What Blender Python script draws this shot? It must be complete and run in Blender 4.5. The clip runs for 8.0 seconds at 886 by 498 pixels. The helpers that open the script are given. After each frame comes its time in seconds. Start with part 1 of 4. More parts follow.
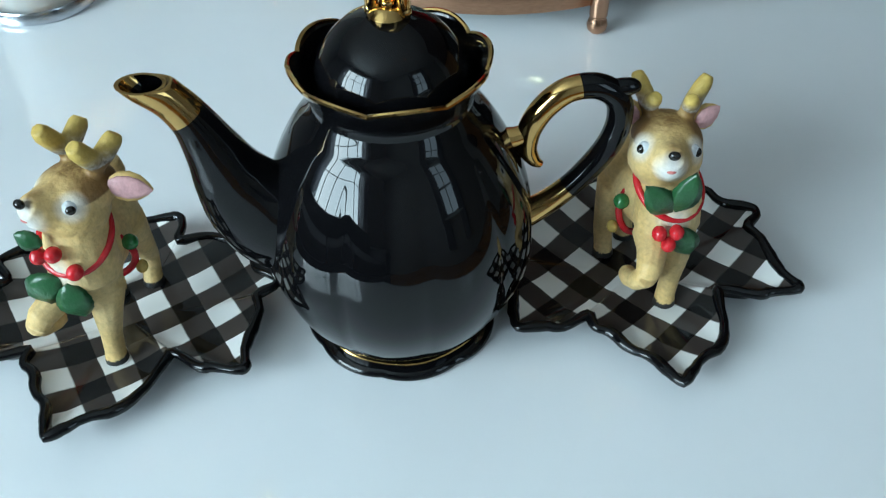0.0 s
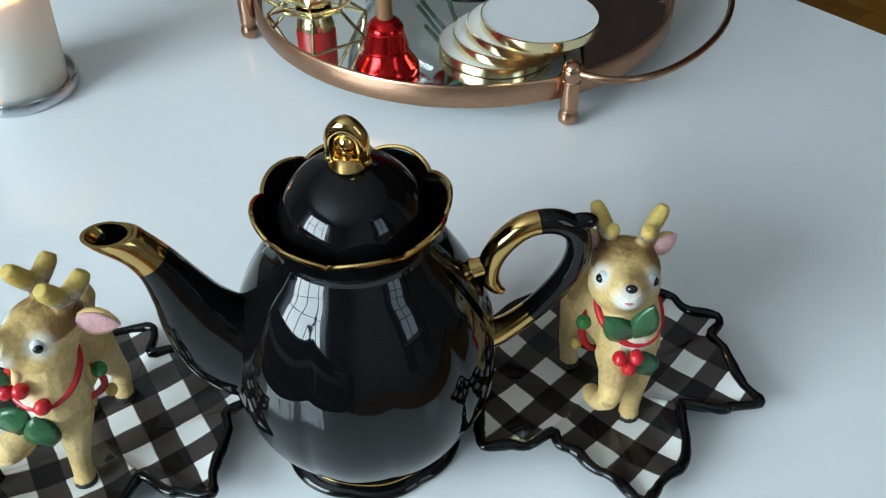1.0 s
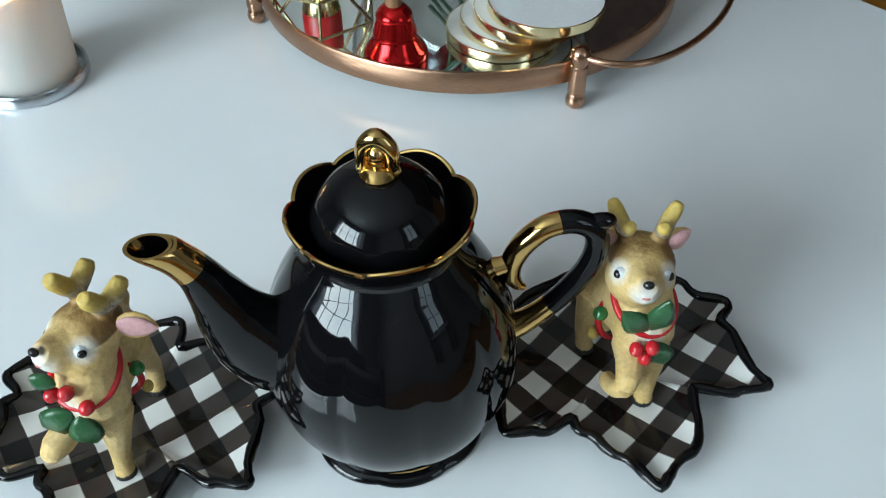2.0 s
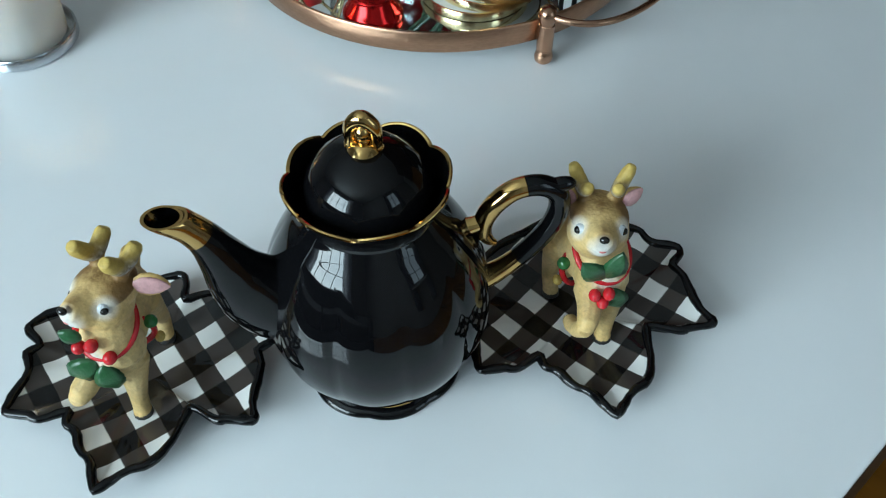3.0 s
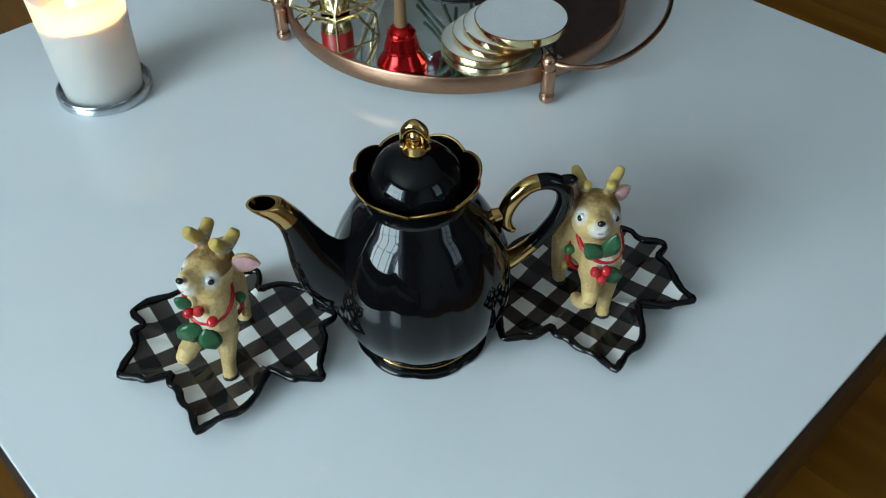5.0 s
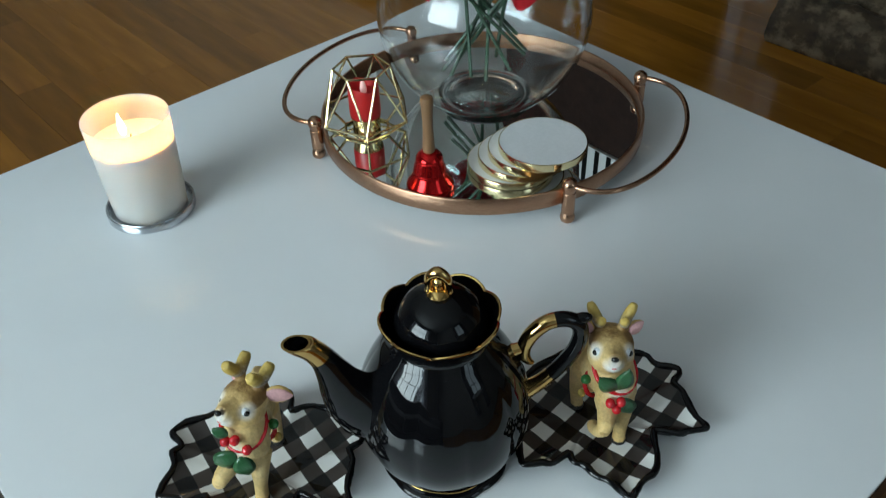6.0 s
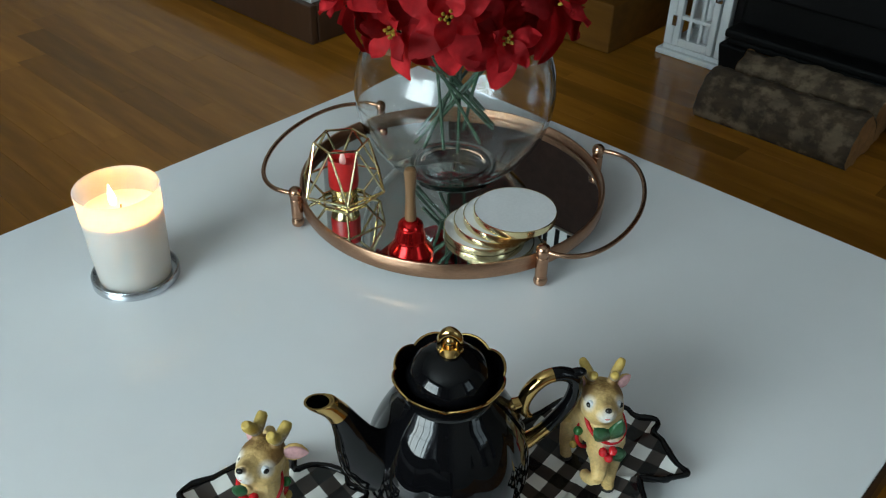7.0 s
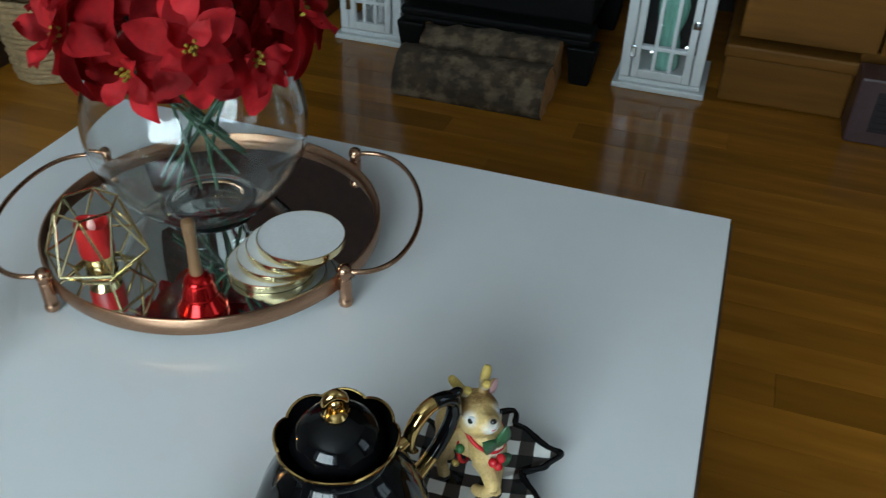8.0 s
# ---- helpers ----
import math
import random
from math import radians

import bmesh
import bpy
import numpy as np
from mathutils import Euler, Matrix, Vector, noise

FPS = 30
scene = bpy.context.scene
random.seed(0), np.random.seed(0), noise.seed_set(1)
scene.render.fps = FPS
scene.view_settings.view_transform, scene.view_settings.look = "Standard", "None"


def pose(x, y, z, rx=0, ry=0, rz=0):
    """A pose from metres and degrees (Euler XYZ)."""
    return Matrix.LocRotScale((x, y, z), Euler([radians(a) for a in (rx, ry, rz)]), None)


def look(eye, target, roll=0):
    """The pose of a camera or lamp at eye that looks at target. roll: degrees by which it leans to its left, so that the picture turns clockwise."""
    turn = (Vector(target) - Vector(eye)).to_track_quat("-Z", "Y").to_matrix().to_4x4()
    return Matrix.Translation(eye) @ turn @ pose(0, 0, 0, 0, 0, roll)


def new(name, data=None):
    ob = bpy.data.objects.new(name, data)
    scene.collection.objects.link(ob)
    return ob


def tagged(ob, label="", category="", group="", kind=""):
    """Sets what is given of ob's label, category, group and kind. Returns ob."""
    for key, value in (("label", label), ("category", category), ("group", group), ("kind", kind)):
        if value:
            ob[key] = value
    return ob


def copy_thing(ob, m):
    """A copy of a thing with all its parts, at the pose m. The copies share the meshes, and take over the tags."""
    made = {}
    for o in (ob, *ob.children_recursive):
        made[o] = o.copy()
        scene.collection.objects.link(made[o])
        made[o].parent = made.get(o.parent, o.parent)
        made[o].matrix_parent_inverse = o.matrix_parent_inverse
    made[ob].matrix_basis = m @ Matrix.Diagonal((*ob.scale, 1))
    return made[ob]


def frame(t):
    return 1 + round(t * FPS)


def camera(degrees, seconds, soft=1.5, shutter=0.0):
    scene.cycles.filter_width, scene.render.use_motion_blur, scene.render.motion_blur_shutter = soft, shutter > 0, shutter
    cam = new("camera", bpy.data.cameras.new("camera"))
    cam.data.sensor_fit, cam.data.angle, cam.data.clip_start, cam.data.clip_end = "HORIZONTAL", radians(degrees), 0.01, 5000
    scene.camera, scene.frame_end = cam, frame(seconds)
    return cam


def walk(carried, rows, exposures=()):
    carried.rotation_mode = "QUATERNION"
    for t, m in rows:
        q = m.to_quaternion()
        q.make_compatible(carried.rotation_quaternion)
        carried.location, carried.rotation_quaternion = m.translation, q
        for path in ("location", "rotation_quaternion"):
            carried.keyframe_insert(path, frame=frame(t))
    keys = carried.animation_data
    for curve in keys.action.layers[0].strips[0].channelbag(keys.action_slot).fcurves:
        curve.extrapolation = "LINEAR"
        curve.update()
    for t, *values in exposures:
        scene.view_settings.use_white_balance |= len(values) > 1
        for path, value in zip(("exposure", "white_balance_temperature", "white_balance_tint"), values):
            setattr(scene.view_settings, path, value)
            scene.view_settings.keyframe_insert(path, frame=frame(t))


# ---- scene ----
cam = camera(53.9, 8.0, soft=1.15, shutter=0.15)
PATH = [
    (0, (0.439, -0.057, 0.733), (-0.67, 0.868, -0.651), -0.3),
    (0.5, (0.438, -0.041, 0.756), (-0.685, 0.907, -0.6), -0.1),
    (1, (0.427, -0.029, 0.775), (-0.702, 0.94, -0.562), -0.0),
    (1.5, (0.409, -0.041, 0.789), (-0.711, 0.933, -0.552), 0.7),
    (2, (0.415, -0.039, 0.801), (-0.654, 0.899, -0.605), -0.5),
    (2.2, (0.42, -0.04, 0.808), (-0.617, 0.889, -0.628), -0.6),
    (3.3, (0.438, -0.068, 0.872), (-0.501, 0.823, -0.652), 0.1),
    (3.5, (0.442, -0.078, 0.885), (-0.511, 0.82, -0.628), 0.3),
    (4, (0.464, -0.11, 0.902), (-0.527, 0.828, -0.56), -1.4),
    (4.2, (0.475, -0.123, 0.905), (-0.525, 0.824, -0.546), -1.4),
    (5.3, (0.517, -0.166, 0.914), (-0.531, 0.816, -0.478), -0.5),
    (5.5, (0.513, -0.161, 0.926), (-0.549, 0.822, -0.454), -0.4),
    (6, (0.515, -0.154, 0.973), (-0.643, 0.845, -0.315), -2.2),
    (6.5, (0.552, -0.166, 1.007), (-0.66, 0.896, -0.178), -2.0),
    (7, (0.5, -0.228, 1.003), (-0.603, 0.962, -0.167), 1.1),
    (7.5, (0.428, -0.248, 1.004), (-0.449, 1.087, -0.2), -1.0),
    (8, (0.366, -0.24, 1.005), (-0.128, 1.296, -0.176), 1.9),
]
EXPOSURES = [(0,0.42,5900,5),(0.5,0.45,6100,8),(1.0,0.49,6250,10),(1.5,0.46,6350,10),(2,0.43,6300,10),(3.5,0.21,5980,5),(5.5,-0.03,6060,6),(6.5,-0.05,6500,8),(7.5,-0.08,6470,8),(8,-0.05,6260,8)]
walk(cam, [(t, look(eye, target, roll)) for t, eye, target, roll in PATH], EXPOSURES)

# ---- world and light ----
TOP = 0.37                                   # height of the table top
world = bpy.data.worlds.new("sky")
scene.world = world
world.use_nodes = True
wn = world.node_tree
sky = wn.nodes.new("ShaderNodeTexSky")
sky.sky_type, sky.sun_disc = "NISHITA", False
sky.sun_elevation, sky.sun_rotation = radians(28), radians(200)
wn.nodes["Background"].inputs["Strength"].default_value = 0.12
wn.links.new(sky.outputs["Color"], wn.nodes["Background"].inputs["Color"])


def area_lamp(name, m, w, h, watts, colour):
    d = bpy.data.lights.new(name, "AREA")
    d.shape, d.size, d.size_y, d.energy, d.color = "RECTANGLE", w, h, watts, colour
    ob = new(name, d)
    ob.matrix_world = m
    return ob


# windows: (wall, centre along the wall, sill, width, height, lamp watts)
WIN_Y, WIN_X = -2.3, 2.3
area_lamp("window_daylight", look((-0.05, WIN_Y - 0.12, 1.40), (-0.05, 0, 1.30)), 2.2, 1.5, 156, (0.74, 0.91, 0.96))
area_lamp("window_daylight", look((WIN_X + 0.12, 0.48, 1.45), (0, 0.48, 1.25)), 0.8, 1.4, 6, (0.74, 0.91, 0.96))


# ---- materials ----
def material(name, colour, rough=0.5, metal=0.0, bump=0.0, scale=50.0, var=0.0, var_scale=8.0, coat=0.0, stretch=(1, 1, 1), rand=0.0, spec=0.5):
    """A principled surface with colour variation at two scales and fine relief, in object metres."""
    m = bpy.data.materials.new(name)
    m.use_nodes = True
    nt = m.node_tree
    b = nt.nodes["Principled BSDF"]
    b.inputs["Base Color"].default_value = (*colour, 1)
    b.inputs["Roughness"].default_value, b.inputs["Metallic"].default_value = rough, metal
    b.inputs["Coat Weight"].default_value, b.inputs["Coat Roughness"].default_value = coat, 0.04
    b.inputs["Specular IOR Level"].default_value = spec
    tc = nt.nodes.new("ShaderNodeTexCoord")
    mp = nt.nodes.new("ShaderNodeMapping")
    mp.inputs["Scale"].default_value = stretch
    nt.links.new(tc.outputs["Object"], mp.inputs["Vector"])
    fine = nt.nodes.new("ShaderNodeTexNoise")
    fine.inputs["Scale"].default_value, fine.inputs["Detail"].default_value = scale, 6
    nt.links.new(mp.outputs["Vector"], fine.inputs["Vector"])
    if var:
        big = nt.nodes.new("ShaderNodeTexNoise")
        big.inputs["Scale"].default_value, big.inputs["Detail"].default_value = var_scale, 3
        nt.links.new(mp.outputs["Vector"], big.inputs["Vector"])
        add = nt.nodes.new("ShaderNodeMath")
        add.operation = "ADD"
        nt.links.new(fine.outputs["Fac"], add.inputs[0])
        nt.links.new(big.outputs["Fac"], add.inputs[1])
        rng = nt.nodes.new("ShaderNodeMapRange")
        rng.inputs["From Min"].default_value, rng.inputs["From Max"].default_value = 0.65, 1.35
        rng.inputs["To Min"].default_value, rng.inputs["To Max"].default_value = 1 - var, 1 + var
        nt.links.new(add.outputs[0], rng.inputs["Value"])
        last = rng.outputs["Result"]
        if rand:
            info = nt.nodes.new("ShaderNodeObjectInfo")
            r2 = nt.nodes.new("ShaderNodeMapRange")
            r2.inputs["To Min"].default_value, r2.inputs["To Max"].default_value = 1 - rand, 1 + rand
            nt.links.new(info.outputs["Random"], r2.inputs["Value"])
            mul = nt.nodes.new("ShaderNodeMath")
            mul.operation = "MULTIPLY"
            nt.links.new(last, mul.inputs[0])
            nt.links.new(r2.outputs["Result"], mul.inputs[1])
            last = mul.outputs[0]
        hsv = nt.nodes.new("ShaderNodeHueSaturation")
        hsv.inputs["Color"].default_value = (*colour, 1)
        nt.links.new(last, hsv.inputs["Value"])
        nt.links.new(hsv.outputs["Color"], b.inputs["Base Color"])
        rr = nt.nodes.new("ShaderNodeMapRange")
        rr.inputs["To Min"].default_value, rr.inputs["To Max"].default_value = rough * 0.8, rough * 1.2
        nt.links.new(big.outputs["Fac"], rr.inputs["Value"])
        nt.links.new(rr.outputs["Result"], b.inputs["Roughness"])
    if bump:
        bp = nt.nodes.new("ShaderNodeBump")
        bp.inputs["Strength"].default_value, bp.inputs["Distance"].default_value = 1.0, bump
        nt.links.new(fine.outputs["Fac"], bp.inputs["Height"])
        nt.links.new(bp.outputs["Normal"], b.inputs["Normal"])
    return m


def nodes_of(m):
    return m.node_tree.nodes, m.node_tree.links, m.node_tree.nodes["Principled BSDF"]


M_TABLE = material("white_lacquer", (0.79, 0.80, 0.81), 0.07, bump=0.00006, scale=14, var=0.02, var_scale=3, coat=0.5)
M_TABLE_EDGE = material("dark_edge_band", (0.035, 0.022, 0.016), 0.35, var=0.3, scale=60)
M_GLAZE = material("black_glaze", (0.003, 0.003, 0.0036), 0.03, bump=0.00005, scale=25, var=0.1, spec=0.34)
M_GOLD = material("gold_lustre", (0.62, 0.40, 0.145), 0.10, metal=1.0, bump=0.00015, scale=60, var=0.15, var_scale=30)
M_BRASS = material("pale_gold", (0.90, 0.76, 0.44), 0.17, metal=1.0, bump=0.0001, scale=80, var=0.1)
M_COPPER = material("rose_copper", (0.45, 0.26, 0.165), 0.25, metal=1.0, bump=0.0001, scale=90, var=0.12, var_scale=20)
M_BAND = material("brushed_copper_band", (0.40, 0.23, 0.145), 0.34, metal=1.0, bump=0.0002, scale=160, var=0.15, var_scale=20, stretch=(1, 1, 4))
M_MIRROR = material("mirror", (0.74, 0.75, 0.74), 0.01, metal=1.0)
M_STEEL = material("brushed_lid", (0.55, 0.57, 0.60), 0.22, metal=1.0, bump=0.0001, scale=200, var=0.1)
M_CORK = material("coaster_top", (0.66, 0.66, 0.66), 0.45, bump=0.0002, scale=300, var=0.06, var_scale=25)
M_REDMETAL = material("red_lacquered_metal", (0.55, 0.012, 0.012), 0.12, metal=0.85, bump=0.0002, scale=60, var=0.15)
M_BELLWOOD = material("handle_wood", (0.20, 0.105, 0.045), 0.45, bump=0.0003, scale=90, var=0.3, stretch=(1, 1, 0.1))
M_REDWAX = material("red_wax", (0.50, 0.015, 0.015), 0.4, bump=0.0003, scale=60, var=0.15)
M_PETAL = material("poinsettia_cloth", (0.50, 0.014, 0.022), 0.75, bump=0.0006, scale=120, var=0.28, var_scale=14, rand=0.25)


def let_through(m, colour, share):
    """Thin cloth: part of the light passes to the other side."""
    nt = m.node_tree
    t = nt.nodes.new("ShaderNodeBsdfTranslucent")
    t.inputs["Color"].default_value = (*colour, 1)
    mix = nt.nodes.new("ShaderNodeMixShader")
    mix.inputs["Fac"].default_value = share
    nt.links.new(nt.nodes["Principled BSDF"].outputs["BSDF"], mix.inputs[1])
    nt.links.new(t.outputs["BSDF"], mix.inputs[2])
    nt.links.new(mix.outputs["Shader"], nt.nodes["Material Output"].inputs["Surface"])


let_through(M_PETAL, (0.60, 0.016, 0.022), 0.38)
M_LEAF = material("green_stem", (0.014, 0.042, 0.020), 0.5, bump=0.0004, scale=90, var=0.25)
M_BUD = material("flower_bud", (0.36, 0.24, 0.03), 0.5, bump=0.0005, scale=200, var=0.3)
M_FLOOR = material("oak_floor", (0.33, 0.130, 0.014), 0.19, bump=0.0003, scale=22, var=0.30, var_scale=5, stretch=(0.16, 1.3, 1), rand=0.24, coat=0.14, spec=0.4)
M_GAP = material("floor_gap", (0.10, 0.045, 0.012), 0.6, var=0.2)
M_WHITEWALL = material("white_wall_paint", (0.50, 0.50, 0.48), 0.7, bump=0.0005, scale=150, var=0.03)
M_WALL = material("wall_paint", (0.32, 0.315, 0.305), 0.7, bump=0.0005, scale=150, var=0.03)
M_CEIL = material("ceiling_paint", (0.62, 0.62, 0.61), 0.8, bump=0.0005, scale=120, var=0.02)
M_CHIMNEY = material("dark_brown_brick", (0.028, 0.015, 0.012), 0.85, bump=0.002, scale=40, var=0.3, spec=0.2)
M_MANTEL = material("stained_oak", (0.140, 0.058, 0.009), 0.55, bump=0.0004, scale=30, var=0.3, var_scale=5, stretch=(0.15, 1, 1.5), spec=0.15)
M_DARKWOOD = material("dark_wood", (0.055, 0.024, 0.012), 0.42, bump=0.0004, scale=30, var=0.3, stretch=(1, 1, 0.15))
M_BLACK = material("stove_iron", (0.004, 0.004, 0.0042), 0.6, bump=0.0006, scale=140, var=0.2, spec=0.15)
M_SOOT = material("firebox_brick", (0.02, 0.015, 0.013), 0.9, bump=0.003, scale=30, var=0.4)
M_LANTERN = material("white_wood", (0.70, 0.73, 0.74), 0.45, bump=0.0003, scale=60, var=0.05, stretch=(1, 1, 0.2))
M_BARK = material("birch_bark", (0.105, 0.070, 0.043), 0.9, bump=0.006, scale=38, var=0.6, var_scale=22, stretch=(0.6, 1, 1))


def patches(m, pale, dark, scale):
    """Pale flakes over dark bark: a thresholded noise mixes two colours before the fine variation."""
    nt = m.node_tree
    hsv = [n for n in nt.nodes if n.bl_idname == "ShaderNodeHueSaturation"][0]
    tc = [n for n in nt.nodes if n.bl_idname == "ShaderNodeTexCoord"][0]
    nz = nt.nodes.new("ShaderNodeTexNoise")
    nz.inputs["Scale"].default_value, nz.inputs["Detail"].default_value, nz.inputs["Roughness"].default_value = scale, 4, 0.6
    ramp = nt.nodes.new("ShaderNodeValToRGB")
    e = ramp.color_ramp.elements
    e[0].position, e[1].position = 0.46, 0.60
    e[0].color, e[1].color = (*dark, 1), (*pale, 1)
    nt.links.new(tc.outputs["Object"], nz.inputs["Vector"])
    nt.links.new(nz.outputs["Fac"], ramp.inputs["Fac"])
    nt.links.new(ramp.outputs["Color"], hsv.inputs["Color"])


patches(M_BARK, (0.155, 0.112, 0.070), (0.062, 0.040, 0.023), 24)
M_LOGEND = material("log_end", (0.36, 0.18, 0.065), 0.8, bump=0.002, scale=60, var=0.3)
M_WICKER = material("wicker", (0.33, 0.22, 0.11), 0.7, bump=0.001, scale=90, var=0.35, var_scale=40)
M_PLUM = material("plum_metal", (0.055, 0.030, 0.032), 0.4, bump=0.0003, scale=80, var=0.2)
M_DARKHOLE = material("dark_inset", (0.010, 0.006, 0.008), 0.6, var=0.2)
M_MINT = material("mint_glass_jar", (0.20, 0.42, 0.34), 0.2, bump=0.0004, scale=60, var=0.15)
M_CURTAIN = material("sheer_curtain", (0.62, 0.63, 0.66), 0.9, bump=0.001, scale=200, var=0.05)
let_through(M_CURTAIN, (0.82, 0.83, 0.86), 0.62)
M_WICK = material("wick", (0.01, 0.008, 0.006), 0.9, var=0.2)
M_SOFA = material("grey_fabric", (0.065, 0.062, 0.066), 0.9, bump=0.001, scale=300, var=0.15)


def glass_material(name, tint, rough=0.0, ior=1.45):
    m = bpy.data.materials.new(name)
    m.use_nodes = True
    n, l, b = nodes_of(m)
    b.inputs["Base Color"].default_value = (*tint, 1)
    b.inputs["Transmission Weight"].default_value, b.inputs["Roughness"].default_value, b.inputs["IOR"].default_value = 1.0, rough, ior
    return m


M_GLASS = glass_material("clear_glass", (0.97, 0.985, 0.985))
M_PANE = glass_material("window_glass", (0.98, 0.99, 1.0), ior=1.2)


def candle_material(name, colour, trans, rough, clear=0.0):
    """A milky body that lets light through, in part unscattered."""
    m = material(name, colour, rough, bump=0.0002, scale=40, var=0.03)
    n, l, b = nodes_of(m)
    t = n.new("ShaderNodeBsdfTranslucent")
    t.inputs["Color"].default_value = (*colour, 1)
    mix = n.new("ShaderNodeMixShader")
    mix.inputs["Fac"].default_value = trans
    l.new(b.outputs["BSDF"], mix.inputs[1])
    l.new(t.outputs["BSDF"], mix.inputs[2])
    see = n.new("ShaderNodeBsdfTransparent")
    out = n.new("ShaderNodeMixShader")
    out.inputs["Fac"].default_value = clear
    l.new(mix.outputs["Shader"], out.inputs[1])
    l.new(see.outputs["BSDF"], out.inputs[2])
    l.new(out.outputs["Shader"], n["Material Output"].inputs["Surface"])
    return m


M_FROST = candle_material("frosted_glass", (0.80, 0.80, 0.80), 0.62, 0.16, 0.30)
M_WAX = candle_material("ivory_wax", (0.82, 0.81, 0.76), 0.34, 0.35)


def emission(name, colour, strength):
    m = bpy.data.materials.new(name)
    m.use_nodes = True
    n, l, b = nodes_of(m)
    b.inputs["Base Color"].default_value = (*colour, 1)
    b.inputs["Emission Color"].default_value = (*colour, 1)
    b.inputs["Emission Strength"].default_value = strength
    return m


M_FLAME = emission("candle_flame", (1.0, 0.80, 0.45), 22)
M_SPARK = emission("fairy_glow", (0.85, 0.95, 1.0), 3)
M_TIP = emission("led_tip", (0.9, 0.55, 0.5), 0.25)


def gingham_material(pitch, turn, white_x, white_y):
    """Two crossing sets of dark bands under a clear glaze, in the plate's own axes."""
    m = bpy.data.materials.new("gingham_glaze")
    m.use_nodes = True
    n, l, b = nodes_of(m)
    tc = n.new("ShaderNodeTexCoord")
    wob = n.new("ShaderNodeTexNoise")
    wob.inputs["Scale"].default_value = 60
    vm = n.new("ShaderNodeVectorMath")
    vm.operation = "MULTIPLY_ADD"
    vm.inputs[1].default_value = (0.002, 0.002, 0)
    l.new(tc.outputs["Object"], wob.inputs["Vector"])
    l.new(wob.outputs["Color"], vm.inputs[0])
    l.new(tc.outputs["Object"], vm.inputs[2])
    rot = n.new("ShaderNodeMapping")
    rot.inputs["Rotation"].default_value = (0, 0, radians(turn))
    l.new(vm.outputs["Vector"], rot.inputs["Vector"])
    sep = n.new("ShaderNodeSeparateXYZ")
    l.new(rot.outputs["Vector"], sep.inputs["Vector"])
    bands = []
    for axis, phase in (("X", white_x), ("Y", white_y)):
        a = n.new("ShaderNodeMath")
        a.operation = "MULTIPLY_ADD"
        a.inputs[1].default_value = 1 / pitch
        a.inputs[2].default_value = 100.25 - phase / pitch
        l.new(sep.outputs[axis], a.inputs[0])
        f = n.new("ShaderNodeMath")
        f.operation = "FRACT"
        l.new(a.outputs[0], f.inputs[0])
        r = n.new("ShaderNodeValToRGB")
        e = r.color_ramp.elements
        e[0].position, e[1].position = 0.485, 0.515
        e[0].color, e[1].color = (0, 0, 0, 1), (1, 1, 1, 1)
        x = r.color_ramp.elements.new(0.985)
        x.color = (1, 1, 1, 1)
        y = r.color_ramp.elements.new(1.0)
        y.color = (0, 0, 0, 1)
        l.new(f.outputs[0], r.inputs["Fac"])
        bands.append(r.outputs["Color"])
    first = n.new("ShaderNodeMix")
    first.data_type = "RGBA"
    first.inputs["A"].default_value = (0.80, 0.79, 0.76, 1)
    first.inputs["B"].default_value = (0.052, 0.042, 0.037, 1)
    l.new(bands[0], first.inputs["Factor"])
    dark = n.new("ShaderNodeMix")
    dark.data_type = "RGBA"
    dark.inputs["A"].default_value = (0.048, 0.039, 0.035, 1)
    dark.inputs["B"].default_value = (0.007, 0.0065, 0.0065, 1)
    l.new(bands[0], dark.inputs["Factor"])
    both = n.new("ShaderNodeMix")
    both.data_type = "RGBA"
    l.new(bands[1], both.inputs["Factor"])
    l.new(first.outputs["Result"], both.inputs["A"])
    l.new(dark.outputs["Result"], both.inputs["B"])
    l.new(both.outputs["Result"], b.inputs["Base Color"])
    b.inputs["Roughness"].default_value = 0.07
    bp = n.new("ShaderNodeBump")
    bp.inputs["Distance"].default_value = 0.0004
    nz = n.new("ShaderNodeTexNoise")
    nz.inputs["Scale"].default_value = 45
    l.new(tc.outputs["Object"], nz.inputs["Vector"])
    l.new(nz.outputs["Fac"], bp.inputs["Height"])
    l.new(bp.outputs["Normal"], b.inputs["Normal"])
    return m


M_GINGHAM = gingham_material(0.0300, 8.0, -0.0002, 0.0164)
M_GINGHAM_TURNED = gingham_material(0.02834, 8.7, 0.0041, 0.0146)


